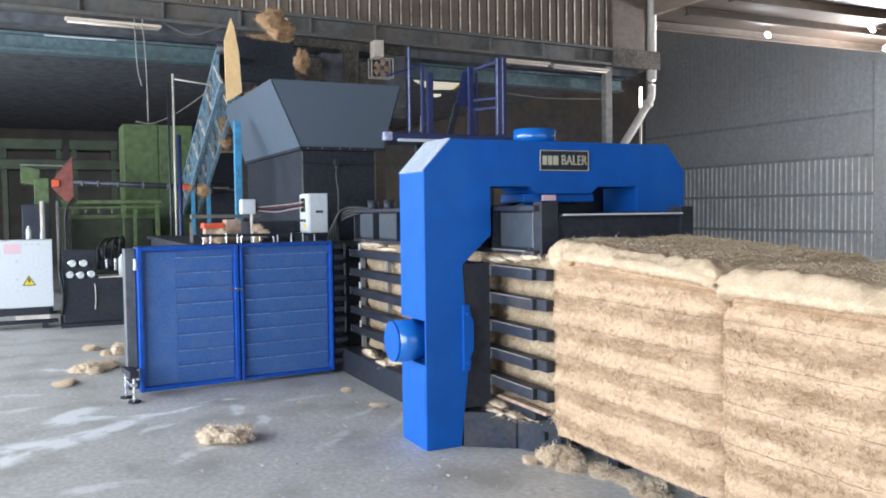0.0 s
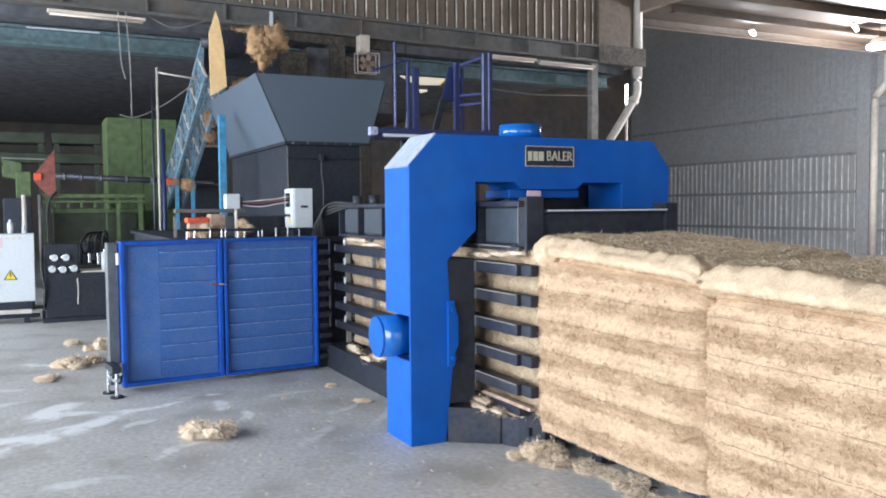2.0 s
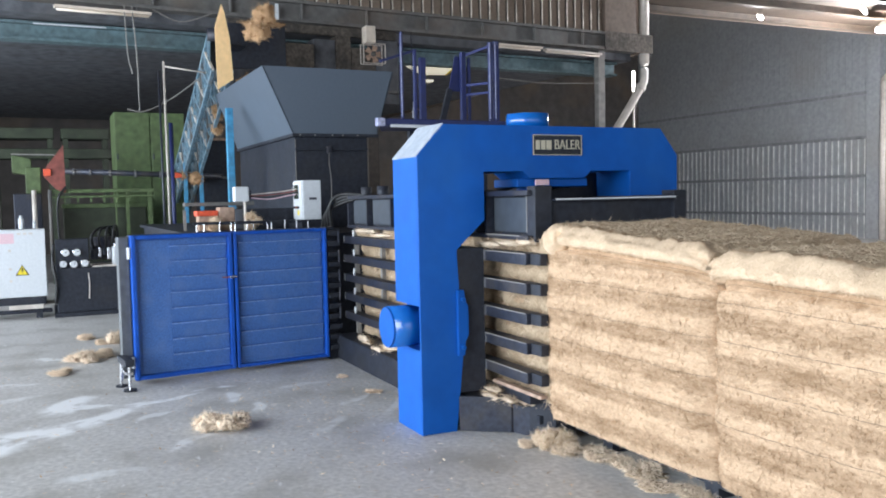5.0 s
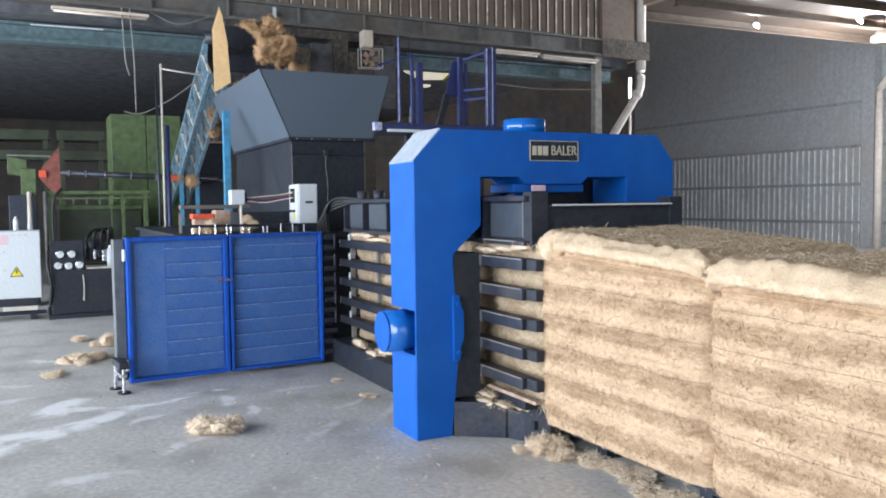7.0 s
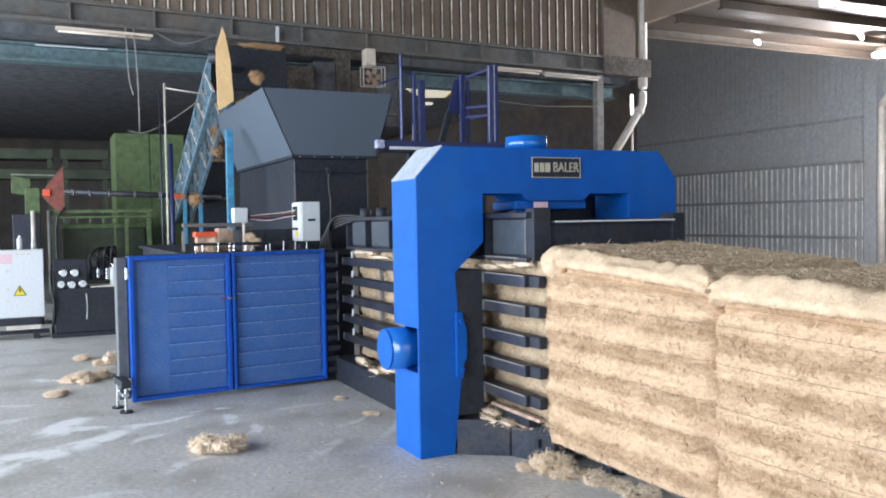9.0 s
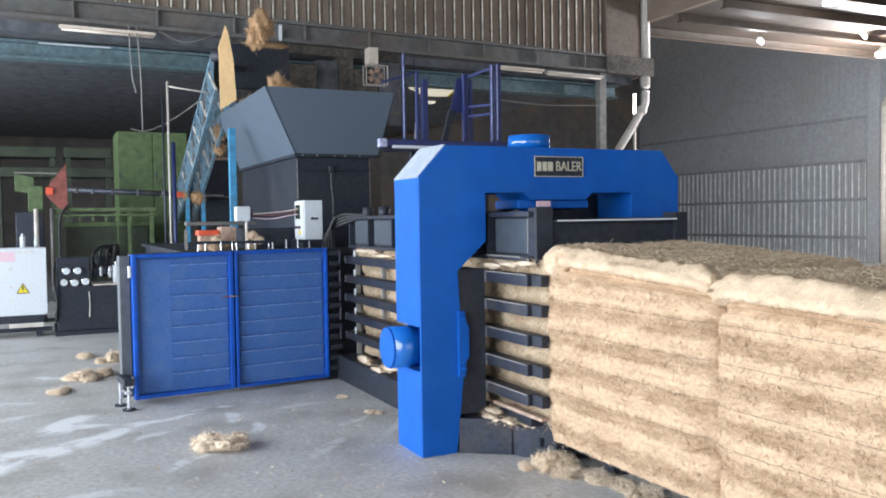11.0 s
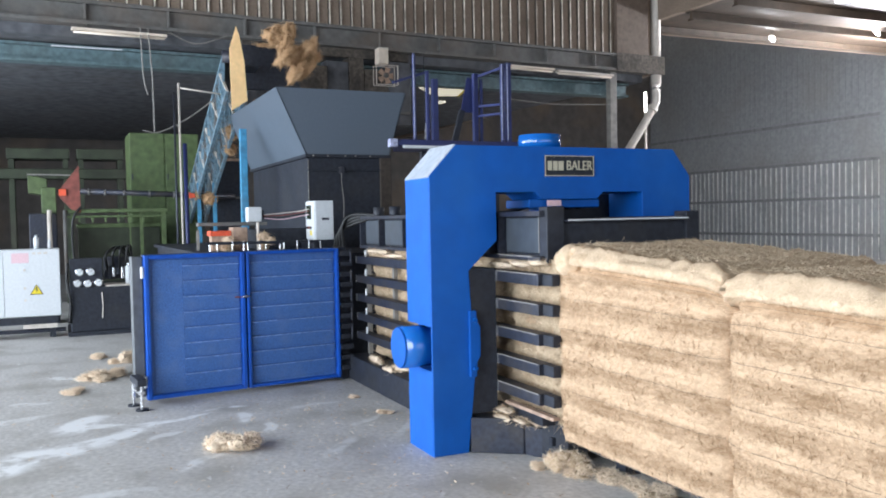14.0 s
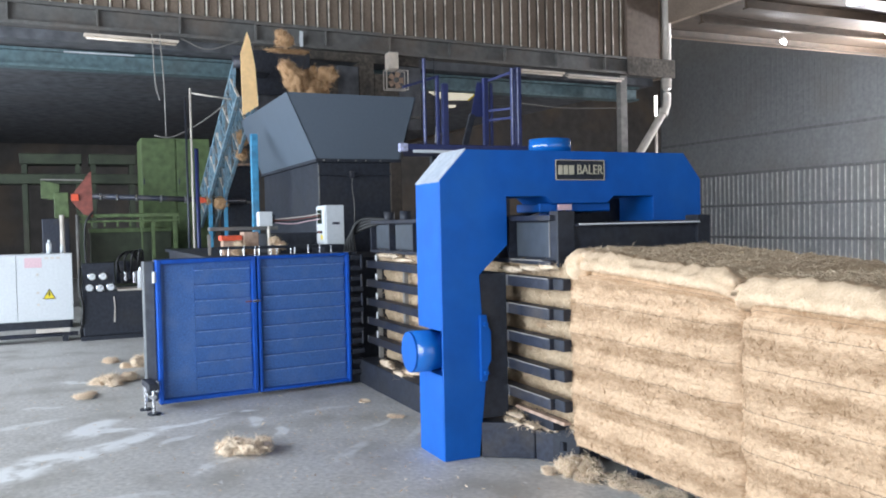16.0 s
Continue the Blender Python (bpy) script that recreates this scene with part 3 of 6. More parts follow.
for i, x in enumerate((-14.45, -13.2, -12.0, -10.8, -9.6, -8.4, -7.2, -6.0)):
    lo = 5.50 if i == 0 else 5.47
    bm = box(x, x + 0.06, 11.56, 24.0, lo, 5.61)
    box(x - 0.05, x + 0.11, 11.56, 24.0, lo - 0.03, lo, bm=bm)
    structure(put("purlin", bm, M_ROOF), "dusty steel purlin under the tin roof", "beam")


# ---------- bale press ----------
def press_arch():
    a = thing("press_arch", "bright blue welded steel arch of a bale press", "press frame", (-5.28, 3.32, 0))
    inv = Matrix.Translation((5.28, -3.32, 0))

    def add(name, bm, mat, label="", smooth=False, parent=None):
        bm.transform(inv)
        return part(name, bm, mat, parent or a, label, smooth)
    lower = [(2.23, 0), (2.23, 0.575), (2.31, 0.575), (2.31, 0.875)]
    out = [(2.23, 0), (2.23, 1.88), (2.43, 2.09), (4.26, 2.09), (4.42, 1.89), (4.42, 0), (4.14, 0), (4.14, 1.24), (3.97, 1.42), (3.97, 1.77), (3.62, 1.77), (3.56, 1.72),
           (3.10, 1.72), (3.04, 1.77), (2.73, 1.77), (2.73, 1.44), (2.51, 1.24), (2.55, 0.55), (2.49, 0)]
    # the outer face of the leg is notched for the side cylinder, the front plate runs through
    add("frame", prism(lower + [(2.23, 0.875)] + out[1:], "x", -5.49, -5.09), M_BLUE)
    add("front_plate", prism(out, "x", -5.09, -5.07, 0.004), M_BLUE)
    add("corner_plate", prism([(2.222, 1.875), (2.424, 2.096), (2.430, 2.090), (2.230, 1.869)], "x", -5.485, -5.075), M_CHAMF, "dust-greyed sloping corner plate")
    cyl = add("side_cylinder", rod((-5.285, 2.085, 0.725), (-5.285, 2.312, 0.725), 0.142, 40), M_BLUEG, "glossy blue hydraulic cylinder end", True)
    add("cap", rod((-5.285, 2.07, 0.725), (-5.285, 2.087, 0.725), 0.136, 40), M_BLUE, parent=cyl)
    fl = add("flange", prism([(2.50, 0.52), (2.50, 0.97), (2.55, 0.97), (2.555, 0.90), (2.58, 0.86), (2.58, 0.66), (2.555, 0.62), (2.55, 0.52)], "x", -5.45, -5.045, 0.005), M_BLUE, "blue cylinder flange")
    for z in (0.58, 0.91):
        add("bolt", rod((-5.04, 2.53, z), (-5.015, 2.53, z), 0.016, 6), M_BLUE, parent=fl)
    add("press_cylinder", rod((-5.28, 3.21, 2.085), (-5.28, 3.21, 2.19), 0.155, 40), M_BLUEG, "glossy blue press cylinder head", True)
    add("cylinder_neck", rod((-5.28, 3.25, 1.55), (-5.28, 3.25, 1.74), 0.12, 28), M_BLUE, "blue cylinder neck", True)
    add("neck_flange", box(-5.46, -5.12, 3.02, 3.62, 1.66, 1.722, 0.01), M_BLUE)
    add("ram_pin", rod((-5.22, 3.19, 1.58), (-5.06, 3.19, 1.64), 0.035, 12), M_CHROME, "bright steel pin", True)
    add("guide_rod", rod((-5.3, 2.80, 1.55), (-5.3, 2.80, 1.80), 0.028, 14), M_CHROME, "bright guide rod", True)
    tag = add("tag", box(-5.075, -5.062, 3.14, 3.25, 1.672, 1.712), M_PINK, "pale pink paper tag")
    # plaque with raised letters
    pl = add("name_plate", box(-5.071, -5.058, 3.12, 3.525, 1.885, 2.025, 0.004), M_BLACK, "black name plate with pale raised letters")
    bm = bmesh.new()
    for y0, y1, z0, z1 in ((3.118, 3.527, 2.022, 2.027), (3.118, 3.527, 1.883, 1.888), (3.118, 3.123, 1.888, 2.022), (3.522, 3.527, 1.888, 2.022)):
        box(-5.06, -5.053, y0, y1, z0, z1, bm=bm)
    add("rim", bm, M_GOLD, parent=pl)
    cu = bpy.data.curves.new("letters", "FONT")
    cu.body, cu.size, cu.extrude, cu.align_x, cu.align_y = "BALER", 0.098, 0.003, "CENTER", "CENTER"
    tmp = bpy.data.objects.new("letters", cu)
    scene.collection.objects.link(tmp)
    me = bpy.data.meshes.new_from_object(tmp.evaluated_get(bpy.context.evaluated_depsgraph_get()))
    bpy.data.objects.remove(tmp)
    w = max(v.co.x for v in me.vertices) - min(v.co.x for v in me.vertices)
    me.transform(inv @ Matrix.Translation((-5.053, 3.402, 1.955)) @ pose(0, 0, 0, 90, 0, 90) @ Matrix.Diagonal((0.216 / w, 1.0, 1, 1)))
    me.materials.clear()
    me.materials.append(M_GOLD)
    for y, w in ((3.155, 0.034), (3.200, 0.036), (3.247, 0.042)):
        add("mark", box(-5.056, -5.050, y - w / 2, y + w / 2, 1.922, 1.988, 0.002), M_GOLD, "plain pale maker's mark", parent=pl)
    lt = new("lettering", me)
    lt.parent = pl
    return a


press_arch()

RAILS = (1.200, 1.010, 0.820, 0.630, 0.440)


def bale_channel():
    c = thing("bale_channel", "black steel press channel with side rails", "bale press", (-6.5, 3.35, 0))
    inv = Matrix.Translation((6.5, -3.35, 0))

    def add(name, bm, mat, label="", parent=None, smooth=False):
        bm.transform(inv)
        return part(name, bm, mat, parent or c, label, smooth)
    for z in RAILS:
        r = add("side_rail", box(-8.05, -4.52, 2.72, 2.82, z - 0.038, z + 0.036, 0.005), M_STEEL)
        add("worn_edge", box(-5.05, -4.53, 2.716, 2.724, z + 0.030, z + 0.037), M_POST, parent=r)
        add("worn_edge", box(-5.068, -5.056, 2.712, 2.722, z - 0.036, z + 0.035), M_CHROME, parent=r)
        add("worn_edge", box(-8.052, -8.040, 2.712, 2.722, z - 0.036, z + 0.035), M_CHROME, parent=r)
        add("rail_tip", box(-4.52, -4.40, 2.75, 2.81, z - 0.036, z + 0.036, 0.006), M_BLACK, parent=r)
    for z in RAILS:
        add("side_rail", box(-8.05, -4.5, 3.90, 3.98, z - 0.038, z + 0.036, 0.006), M_STEEL)
    for x in (-8.02, -7.3, -6.5, -5.7):
        add("post", box(x - 0.02, x + 0.02, 2.825, 2.865, 0.2, 1.34), M_POST)
    add("base_beam", box(-8.1, -5.5, 2.62, 2.86, 0.0, 0.24, 0.01), M_BLACK)
    add("base_beam", box(-8.1, -4.7, 3.86, 4.05, 0.0, 0.24, 0.01), M_BLACK)
    add("bed_plate", box(-8.1, -4.62, 2.87, 3.85, 0.10, 0.155), M_BLACK)
    # side of the top box, with stiffeners and panels set back
    top = add("top_box", box(-8.02, -4.60, 2.83, 3.94, 1.345, 1.555), M_BLACK)
    add("top_flange", box(-8.05, -4.56, 2.76, 2.95, 1.60, 1.635, 0.005), M_STEEL)
    add("side_wall", box(-8.02, -4.61, 2.83, 2.85, 1.54, 1.60), M_BLACK)
    add("top_flange", box(-8.05, -4.56, 3.88, 4.0, 1.555, 1.585, 0.005), M_STEEL)
    add("bottom_flange", box(-8.05, -4.56, 2.76, 2.9, 1.315, 1.345, 0.005), M_STEEL)
    for x in (-8.03, -7.5, -6.9, -6.3, -5.7, -5.26, -5.12):
        add("stiffener", box(x - 0.012, x + 0.012, 2.765, 2.83, 1.345, 1.60), M_STEEL, parent=top)
    for a, b in ((-5.09, -4.66), (-7.46, -6.94), (-6.86, -6.34), (-8.0, -7.54)):
        add("side_panel", box(a, b, 2.815, 2.828, 1.36, 1.59, 0.004), M_PANEL, "dark slate side panel", top)
    # open outlet end
    add("end_post", box(-4.63, -4.53, 2.80, 2.93, 1.30, 1.66, 0.006), M_BLACK)
    add("end_post", box(-4.66, -4.53, 3.92, 4.03, 0.0, 1.62, 0.006), M_BLACK)
    add("end_plate", box(-4.60, -4.56, 2.93, 3.92, 1.28, 1.56), M_BLACK)
    add("end_flange", box(-4.60, -4.50, 2.93, 3.92, 1.56, 1.575, 0.004), M_STEEL)
    # bare worn edges of the box and the outlet
    for x in (-5.13, -4.645):
        add("worn_edge", box(x - 0.004, x + 0.004, 2.806, 2.815, 1.362, 1.598), M_POST, parent=top)
    add("worn_edge", box(-5.10, -4.655, 2.754, 2.762, 1.337, 1.346), M_POST, parent=top)
    add("worn_edge", box(-4.503, -4.497, 2.94, 3.91, 1.568, 1.578), M_WHITE, "bare bright edge", parent=top)
    add("worn_edge", box(-4.562, -4.555, 2.932, 2.942, 1.30, 1.56), M_POST, parent=top)
    # valves and pipework on top of the box behind the arch
    vb = add("valve_block", box(-6.05, -5.56, 3.44, 4.08, 1.555, 1.775, 0.012), M_BLACK, "black hydraulic valve block")
    for y in (3.52, 3.62, 3.72):
        add("valve_cap", rod((-5.56, y, 1.68), (-5.51, y, 1.68), 0.03, 12), M_STEEL, parent=vb, smooth=True)
    add("indicator", box(-5.56, -5.54, 3.78, 3.82, 1.71, 1.75, 0.003), M_CHROME, "bright fitting", parent=vb)
    add("pipe", hose([(-5.6, 3.38, 1.62), (-5.55, 3.28, 1.68), (-5.6, 3.1, 1.63), (-5.7, 2.95, 1.64)], 0.018, seg=8), M_RUBBER, "black hose", smooth=True)
    for z in RAILS:
        add("guide_pin", rod((-7.80, 2.735, z + 0.034), (-7.80, 2.735, z + 0.10), 0.011, 8), M_WHITE, "pale guide pin", smooth=True)
    # plates beside the arch and the angled foot of the outlet
    add("side_plate", box(-5.12, -5.075, 2.515, 2.72, 0.26, 1.25, 0.004), M_BLACK)
    add("side_plate", box(-5.5, -5.12, 2.56, 2.71, 0.26, 1.25, 0.004), M_BLACK)
    add("outlet_foot", prism([(-5.065, 2.50), (-4.85, 2.79), (-4.85, 2.95), (-5.3, 2.95), (-5.5, 2.86), (-5.5, 2.56), (-5.065, 2.56)], "z", 0, 0.24, 0.006), M_STEEL)
    add("outlet_foot", prism([(-4.85, 2.80), (-4.70, 2.85), (-4.70, 3.05), (-4.85, 3.05)], "z", 0, 0.20, 0.006), M_STEEL)
    add("outlet_foot", prism([(-4.70, 2.84), (-4.55, 2.95), (-4.55, 3.10), (-4.70, 3.10)], "z", 0, 0.27, 0.006), M_BLACK)
    add("side_lip", prism([(2.765, 0.315), (2.82, 0.315), (2.82, 0.332), (2.772, 0.334)], "x", -5.06, -4.44), M_TAN, "fibre-dusted bottom ledge")
    add("ledge_web", box(-5.06, -4.62, 2.80, 2.96, 0.24, 0.30), M_BLACK)
    # bolts on the top flange
    for x in (-7.9, -7.45):
        add("stub", rod((x, 2.92, 1.60), (x, 2.92, 1.72), 0.055, 14), M_BLACK, smooth=True)
    return c


bale_channel()


# ---------- coir ----------
rng = np.random.default_rng(7)


def fuzz(p, s, octaves=4):
    return noise.fractal(Vector(p) * s, 1.0, 2.0, octaves)


def bale(name, x0, x1, y0, y1, z0, z1, label, cap0=0.05, cap1=0.05, tilt=0.0, step=0.0125, roll=False):
    """A pressed bale: pillowed block with a rounded top layer, pinched at both ends and grooved by the rails and ties."""
    b = thing(name, label, "bale", ((x0 + x1) / 2, (y0 + y1) / 2, 0), "row of pressed bales")
    cx, cy = (x0 + x1) / 2, (y0 + y1) / 2
    hy, lx = (y1 - y0) / 2, x1 - x0
    lip = z1 - 0.086
    # outline across the bale: up the near side, over the top, down the far side
    ring = []
    nz, ny = int((z1 - z0) / step), int(2 * hy / (step * 1.6))
    for i in range(nz):
        ring.append((-hy, z0 + (z1 - z0) * i / nz, 0))
    for i in range(ny):
        ring.append((-hy + 2 * hy * i / ny, z1, 1))
    for i in range(nz // 2 + 1):
        ring.append((hy, z1 - (z1 - z0) * i / (nz // 2), 2))
    nx = int(lx / step)
    V = []
    for i in range(nx + 1):
        x = x0 + lx * i / nx
        e = min(x - x0, cap0 * 4) / (cap0 * 4), min(x1 - x, cap1 * 4) / (cap1 * 4)
        pinch = (1 - math.sqrt(max(0.0, 1 - (1 - e[0]) ** 2))) * cap0 + (1 - math.sqrt(max(0.0, 1 - (1 - e[1]) ** 2))) * cap1
        for y, z, side in ring:
            yy, zz, xx = y, z, x
            layer = z - z0
            if side != 1:
                out = -1 if side == 0 else 1
                g = math.cos(2 * math.pi * (z - 1.200) / 0.19)
                d = -0.004 * g
                if z > lip:
                    t = (z - lip) / (z1 - lip)
                    d = 0.046 * math.sin(math.pi * min(1, t * 0.86 + 0.14))
                elif z > lip - 0.04:
                    d = -0.04
                d += 0.010 * fuzz((x, z * 1.3, side * 9 + 2), 3.2, 3) + 0.009 * fuzz((x * 0.7, z * 1.8, side * 9), 22, 4) + 0.007 * fuzz((x, z, side), 70, 2)
                low = max(0.0, 0.10 - layer) / 0.10
                d -= 0.03 * low ** 2
                if roll and z > lip - 0.04:
                    d -= 0.055 * math.exp(-((x - x0 - 0.135) / 0.03) ** 2)
                yy = y + out * (d - pinch * (1.9 if z < lip - 0.04 else 2.3))
            if side == 1:
                edge = min(y + hy, hy - y)
                zz = z1 - 0.030 * max(0, 1 - edge / 0.06) ** 2 - pinch * 1.3
                zz += 0.02 * fuzz((x, y, 3), 1.8, 3) + 0.016 * fuzz((x, y, 1), 14, 3) + 0.008 * fuzz((x, y, 5), 50, 2)
                zz += tilt * (x - cx)
            else:
                k = min(1.0, max(0.0, (z - lip + 0.32) / 0.27))
                zz += (tilt * (x - cx) - pinch * 1.3 - 0.03) * k * k
            xx += 0.02 * fuzz((y, z, 8 + x0), 6, 3) * (1 - min(e))
            V.append((xx - cx, yy, zz))
    m = len(ring)
    F = []
    for i in range(nx):
        for j in range(m - 1):
            a = i * m + j
            F.append((a, a + m, a + m + 1, a + 1))
    F.append(tuple(range(m)))
    F.append(tuple(nx * m + j for j in range(m))[::-1])
    body = from_arrays("body", V, F, M_BALEHI if roll else M_BALE, b, True)
    topc = [i for i, f in enumerate(F[:-2]) if ring[i % (m - 1)][2] == 1 and ring[i % (m - 1)][0] > -hy + 0.06 + 0.03 * fuzz((V[(i // (m - 1)) * m][0], 0, x0), 7, 3)]
    body.data.materials.append(M_TOPF)
    idx = np.zeros(len(F), dtype=np.int32)
    idx[topc] = 1
    body.data.materials.append(M_LIP)
    lipc = [j for j in range(m - 1) if (ring[j][2] == 0 and ring[j][1] >= lip - 0.005) or (ring[j][2] == 1 and ring[j][0] < -hy + 0.03)]
    for i in range(nx):
        idx[[i * (m - 1) + j for j in lipc]] = 2
    body.data.polygons.foreach_set("material_index", idx)
    # stray fibres on the near side and on the top
    V = np.array(V).reshape(nx + 1, m, 3)
    nside, jl = int(9500 * lx), int((lip - 0.03 - z0) / (z1 - z0) * nz)
    ii, jj = rng.integers(0, nx + 1, nside), rng.integers(0, jl, nside)
    strands("stray_fibre", V[ii, jj] + (0, -0.001, 0), np.tile((0, -0.45, 0.0), (nside, 1)), 0.027, 0.0014, M_BALESTHI if roll else M_BALEST, b, rng, 0.8, squash=(0.9, 0.30, 1.0))
    nlip = int(1800 * lx)
    ii, jj = rng.integers(0, nx + 1, nlip), rng.integers(jl + 3, nz + 1, nlip)
    strands("lip_fibre", V[ii, jj], np.tile((0, -0.5, 0.0), (nlip, 1)), 0.014, 0.0012, M_STRANDL, b, rng, 0.8, squash=(0.8, 0.3, 1.0))
    ntop = int(15000 * lx)
    ii, jj = rng.integers(0, nx + 1, ntop), rng.integers(nz + 5, nz + ny, ntop)
    strands("dusty_fibre", V[ii, jj], np.tile((0, 0.0, 1.0), (ntop, 1)), 0.026, 0.0013, M_STRANDT, b, rng, 0.85, squash=(1, 1, 0.35))
    if roll:
        bm = bmesh.new()
        for v in bmesh.ops.create_icosphere(bm, subdivisions=4, radius=1)["verts"]:
            n = v.co.normalized()
            k = 1 + 0.10 * noise.fractal(n * 2.2, 1, 2, 4) + 0.04 * noise.fractal(n * 12, 1, 2, 3)
            v.co = Vector((x0 - cx + 0.055 + n.x * 0.10 * k, -hy + 0.06 + n.y * 0.10 * k, 1.32 + n.z * 0.10 * k))
        part("top_roll", bm, M_LIP, b, "rounded roll of pale fibre", True)
    # ties sunk into the grooves
    for z in (lip - 0.02, 1.105, 0.915, 0.725, 0.535):
        bm = bmesh.new()
        pts = []
        n = 40
        for i in range(n + 1):
            k = min(nx - 2, max(2, int(nx * i / n)))
            j = min(nz - 1, int((z - z0) / (z1 - z0) * nz))
            v = V[k, j]
            pts.append((v[0], v[1] - 0.004, v[2]))
        part("tie_wire", hose(pts, 0.0010, bm, 5, 2), M_WIRE, b)
    return b


bale("coir_bale", -4.41, -3.00, 2.805, 3.92, 0.20, 1.385, "pale coir bale with rubbed brown bands and thin ties", 0.006, 0.05, -0.048, roll=True)
bale("coir_bale", -3.00, -1.25, 2.79, 3.94, 0.20, 1.30, "pale coir bale with a matted greyish top", 0.045, 0.05, -0.024)
bale("coir_bale", -5.3, -4.45, 2.92, 3.88, 0.16, 1.27, "coir bale leaving the press channel", 0.05, 0.05, 0.0, 0.02)
put_table = thing("outlet_table", "low dark steel table under the bales", "table", (-2.9, 3.4, 0))
for x in (-4.2, -3.3, -2.4, -1.5):
    part("leg", box(x - 0.05 + 2.9, x + 0.05 + 2.9, -0.3, 0.4, 0, 0.12), M_BLACK, put_table)
part("top", box(-1.45, 1.6, -0.42, 0.5, 0.12, 0.198), M_BLACK, put_table)


def clump(name, at, size, label, mat, seed, hairs=900, subdiv=4, group="", rough=0.45, hair=0.10, lobes=1, hair_mat=None, hair_width=0.0013):
    """A torn tuft of loose fibre: knotted lobes under a mat of stray strands."""
    g = np.random.default_rng(seed)
    b = thing(name, label, "fibre", at, group)
    sx, sy, sz = size
    pts, nrm = [], []
    for q in range(lobes):
        k0 = 1.0 if lobes == 1 else g.uniform(0.4, 0.65)
        c = Vector((0, 0, 0)) if lobes == 1 else Vector(g.normal(0, 0.50 if lobes < 5 else 0.37, 3))
        off = Vector((seed * 3.1 + q * 5.3, seed * 1.7, seed * 0.9))
        bm = bmesh.new()
        for v in bmesh.ops.create_icosphere(bm, subdivisions=subdiv, radius=1)["verts"]:
            n = v.co.normalized()
            k = 1 + rough * noise.fractal(n * 1.7 + off, 1, 2, 4) + 0.22 * noise.fractal(n * 6 + off, 1, 2, 4) + 0.08 * noise.fractal(n * 25 + off, 1, 2, 2)
            p = n * k * k0 + c
            v.co = Vector((p.x * sx, p.y * sy, p.z * sz))
            pts.append(tuple(v.co))
            nrm.append(tuple(n))
        part("wad", bm, mat, b, "", True)
    pts, nrm = np.array(pts), np.array(nrm)
    pick = g.integers(0, len(pts), hairs)
    strands("stray_fibre", pts[pick] + g.normal(0, 0.012, (hairs, 3)) * min(1.0, sx * 6), nrm[pick], hair, hair_width, hair_mat or M_STRAND, b, g, 0.7)
    return b


# fibre pressed behind the rails of the channel
lining = thing("pressed_fibre", "pale coir pressed inside the channel", "fibre", (-6.7, 2.95, 0))
V, F = [], []
nx, nz = 200, 80
for i in range(nx + 1):
    for j in range(nz + 1):
        x, z = -8.0 + 3.585 * i / nx, 0.25 + 1.07 * j / nz
        g = math.cos(2 * math.pi * (z - 1.200) / 0.19)
        y = 2.905 - 0.012 * (1 - g) * 0.5 - 0.035 * fuzz((x, z, 4), 7, 5) - 0.012 * fuzz((x, z, 9), 30, 3)
        if z > 1.21:
            y -= 0.05
        V.append((x + 6.7, y - 2.95, z))
for i in range(nx):
    for j in range(nz):
        a = i * (nz + 1) + j
        F.append((a, a + nz + 1, a + nz + 2, a + 1))
from_arrays("body", V, F, M_LINING, lining, True)
VV = np.array(V)
pk = rng.integers(0, len(VV), 9000)
strands("stray_fibre", VV[pk], np.tile((0, -1.0, -0.2), (9000, 1)), 0.06, 0.0014, M_STRAND, lining, rng, 0.7)

# fibre lying on the ledges of the channel
for i, (x, y, z, sx, sz) in enumerate(((-7.45, 2.72, 0.265, 0.22, 0.05), (-6.95, 2.72, 0.26, 0.20, 0.04), (-6.3, 2.74, 0.255, 0.2, 0.03), (-4.98, 2.72, 0.255, 0.16, 0.025), (-4.76, 2.90, 0.24, 0.12, 0.03), (-4.95, 2.85, 0.26, 0.15, 0.04),
                                       (-5.0, 2.80, 1.30, 0.25, 0.03), (-4.7, 2.82, 1.29, 0.18, 0.03), (-7.2, 2.80, 1.285, 0.4, 0.03))):
    clump("ledge_fibre", (x, y, z), (sx, 0.06, sz), "coir waste lying on a press ledge", M_FIBRE, 200 + i, 900, 3, "ledge waste", 0.6, 0.03, 3)

# spilt fibre on the floor
for i, (x, y, s, h) in enumerate(((-6.02, 1.02, 0.15, 0.075), (-5.93, 1.15, 0.12, 0.050), (-9.25, 0.28, 0.17, 0.05), (-9.44, 0.50, 0.12, 0.045), (-10.27, 0.72, 0.14, 0.075), (-10.85, 0.38, 0.13, 0.025), (-8.64, 0.08, 0.10, 0.018),
                                  (-10.3, 0.52, 0.08, 0.03), (-7.15, 2.35, 0.05, 0.006), (-6.45, 2.38, 0.055, 0.006))):
    clump("fibre_tuft", (x, y, h * 0.62), (s, s * 0.8, h), "loose tuft of pale coir on the concrete", M_FIBRE, 20 + i, int(3500 + 36000 * s), 3, "spilt tufts", 0.9, 0.014 + s * 0.06, 6, M_STRANDW, 0.0015)
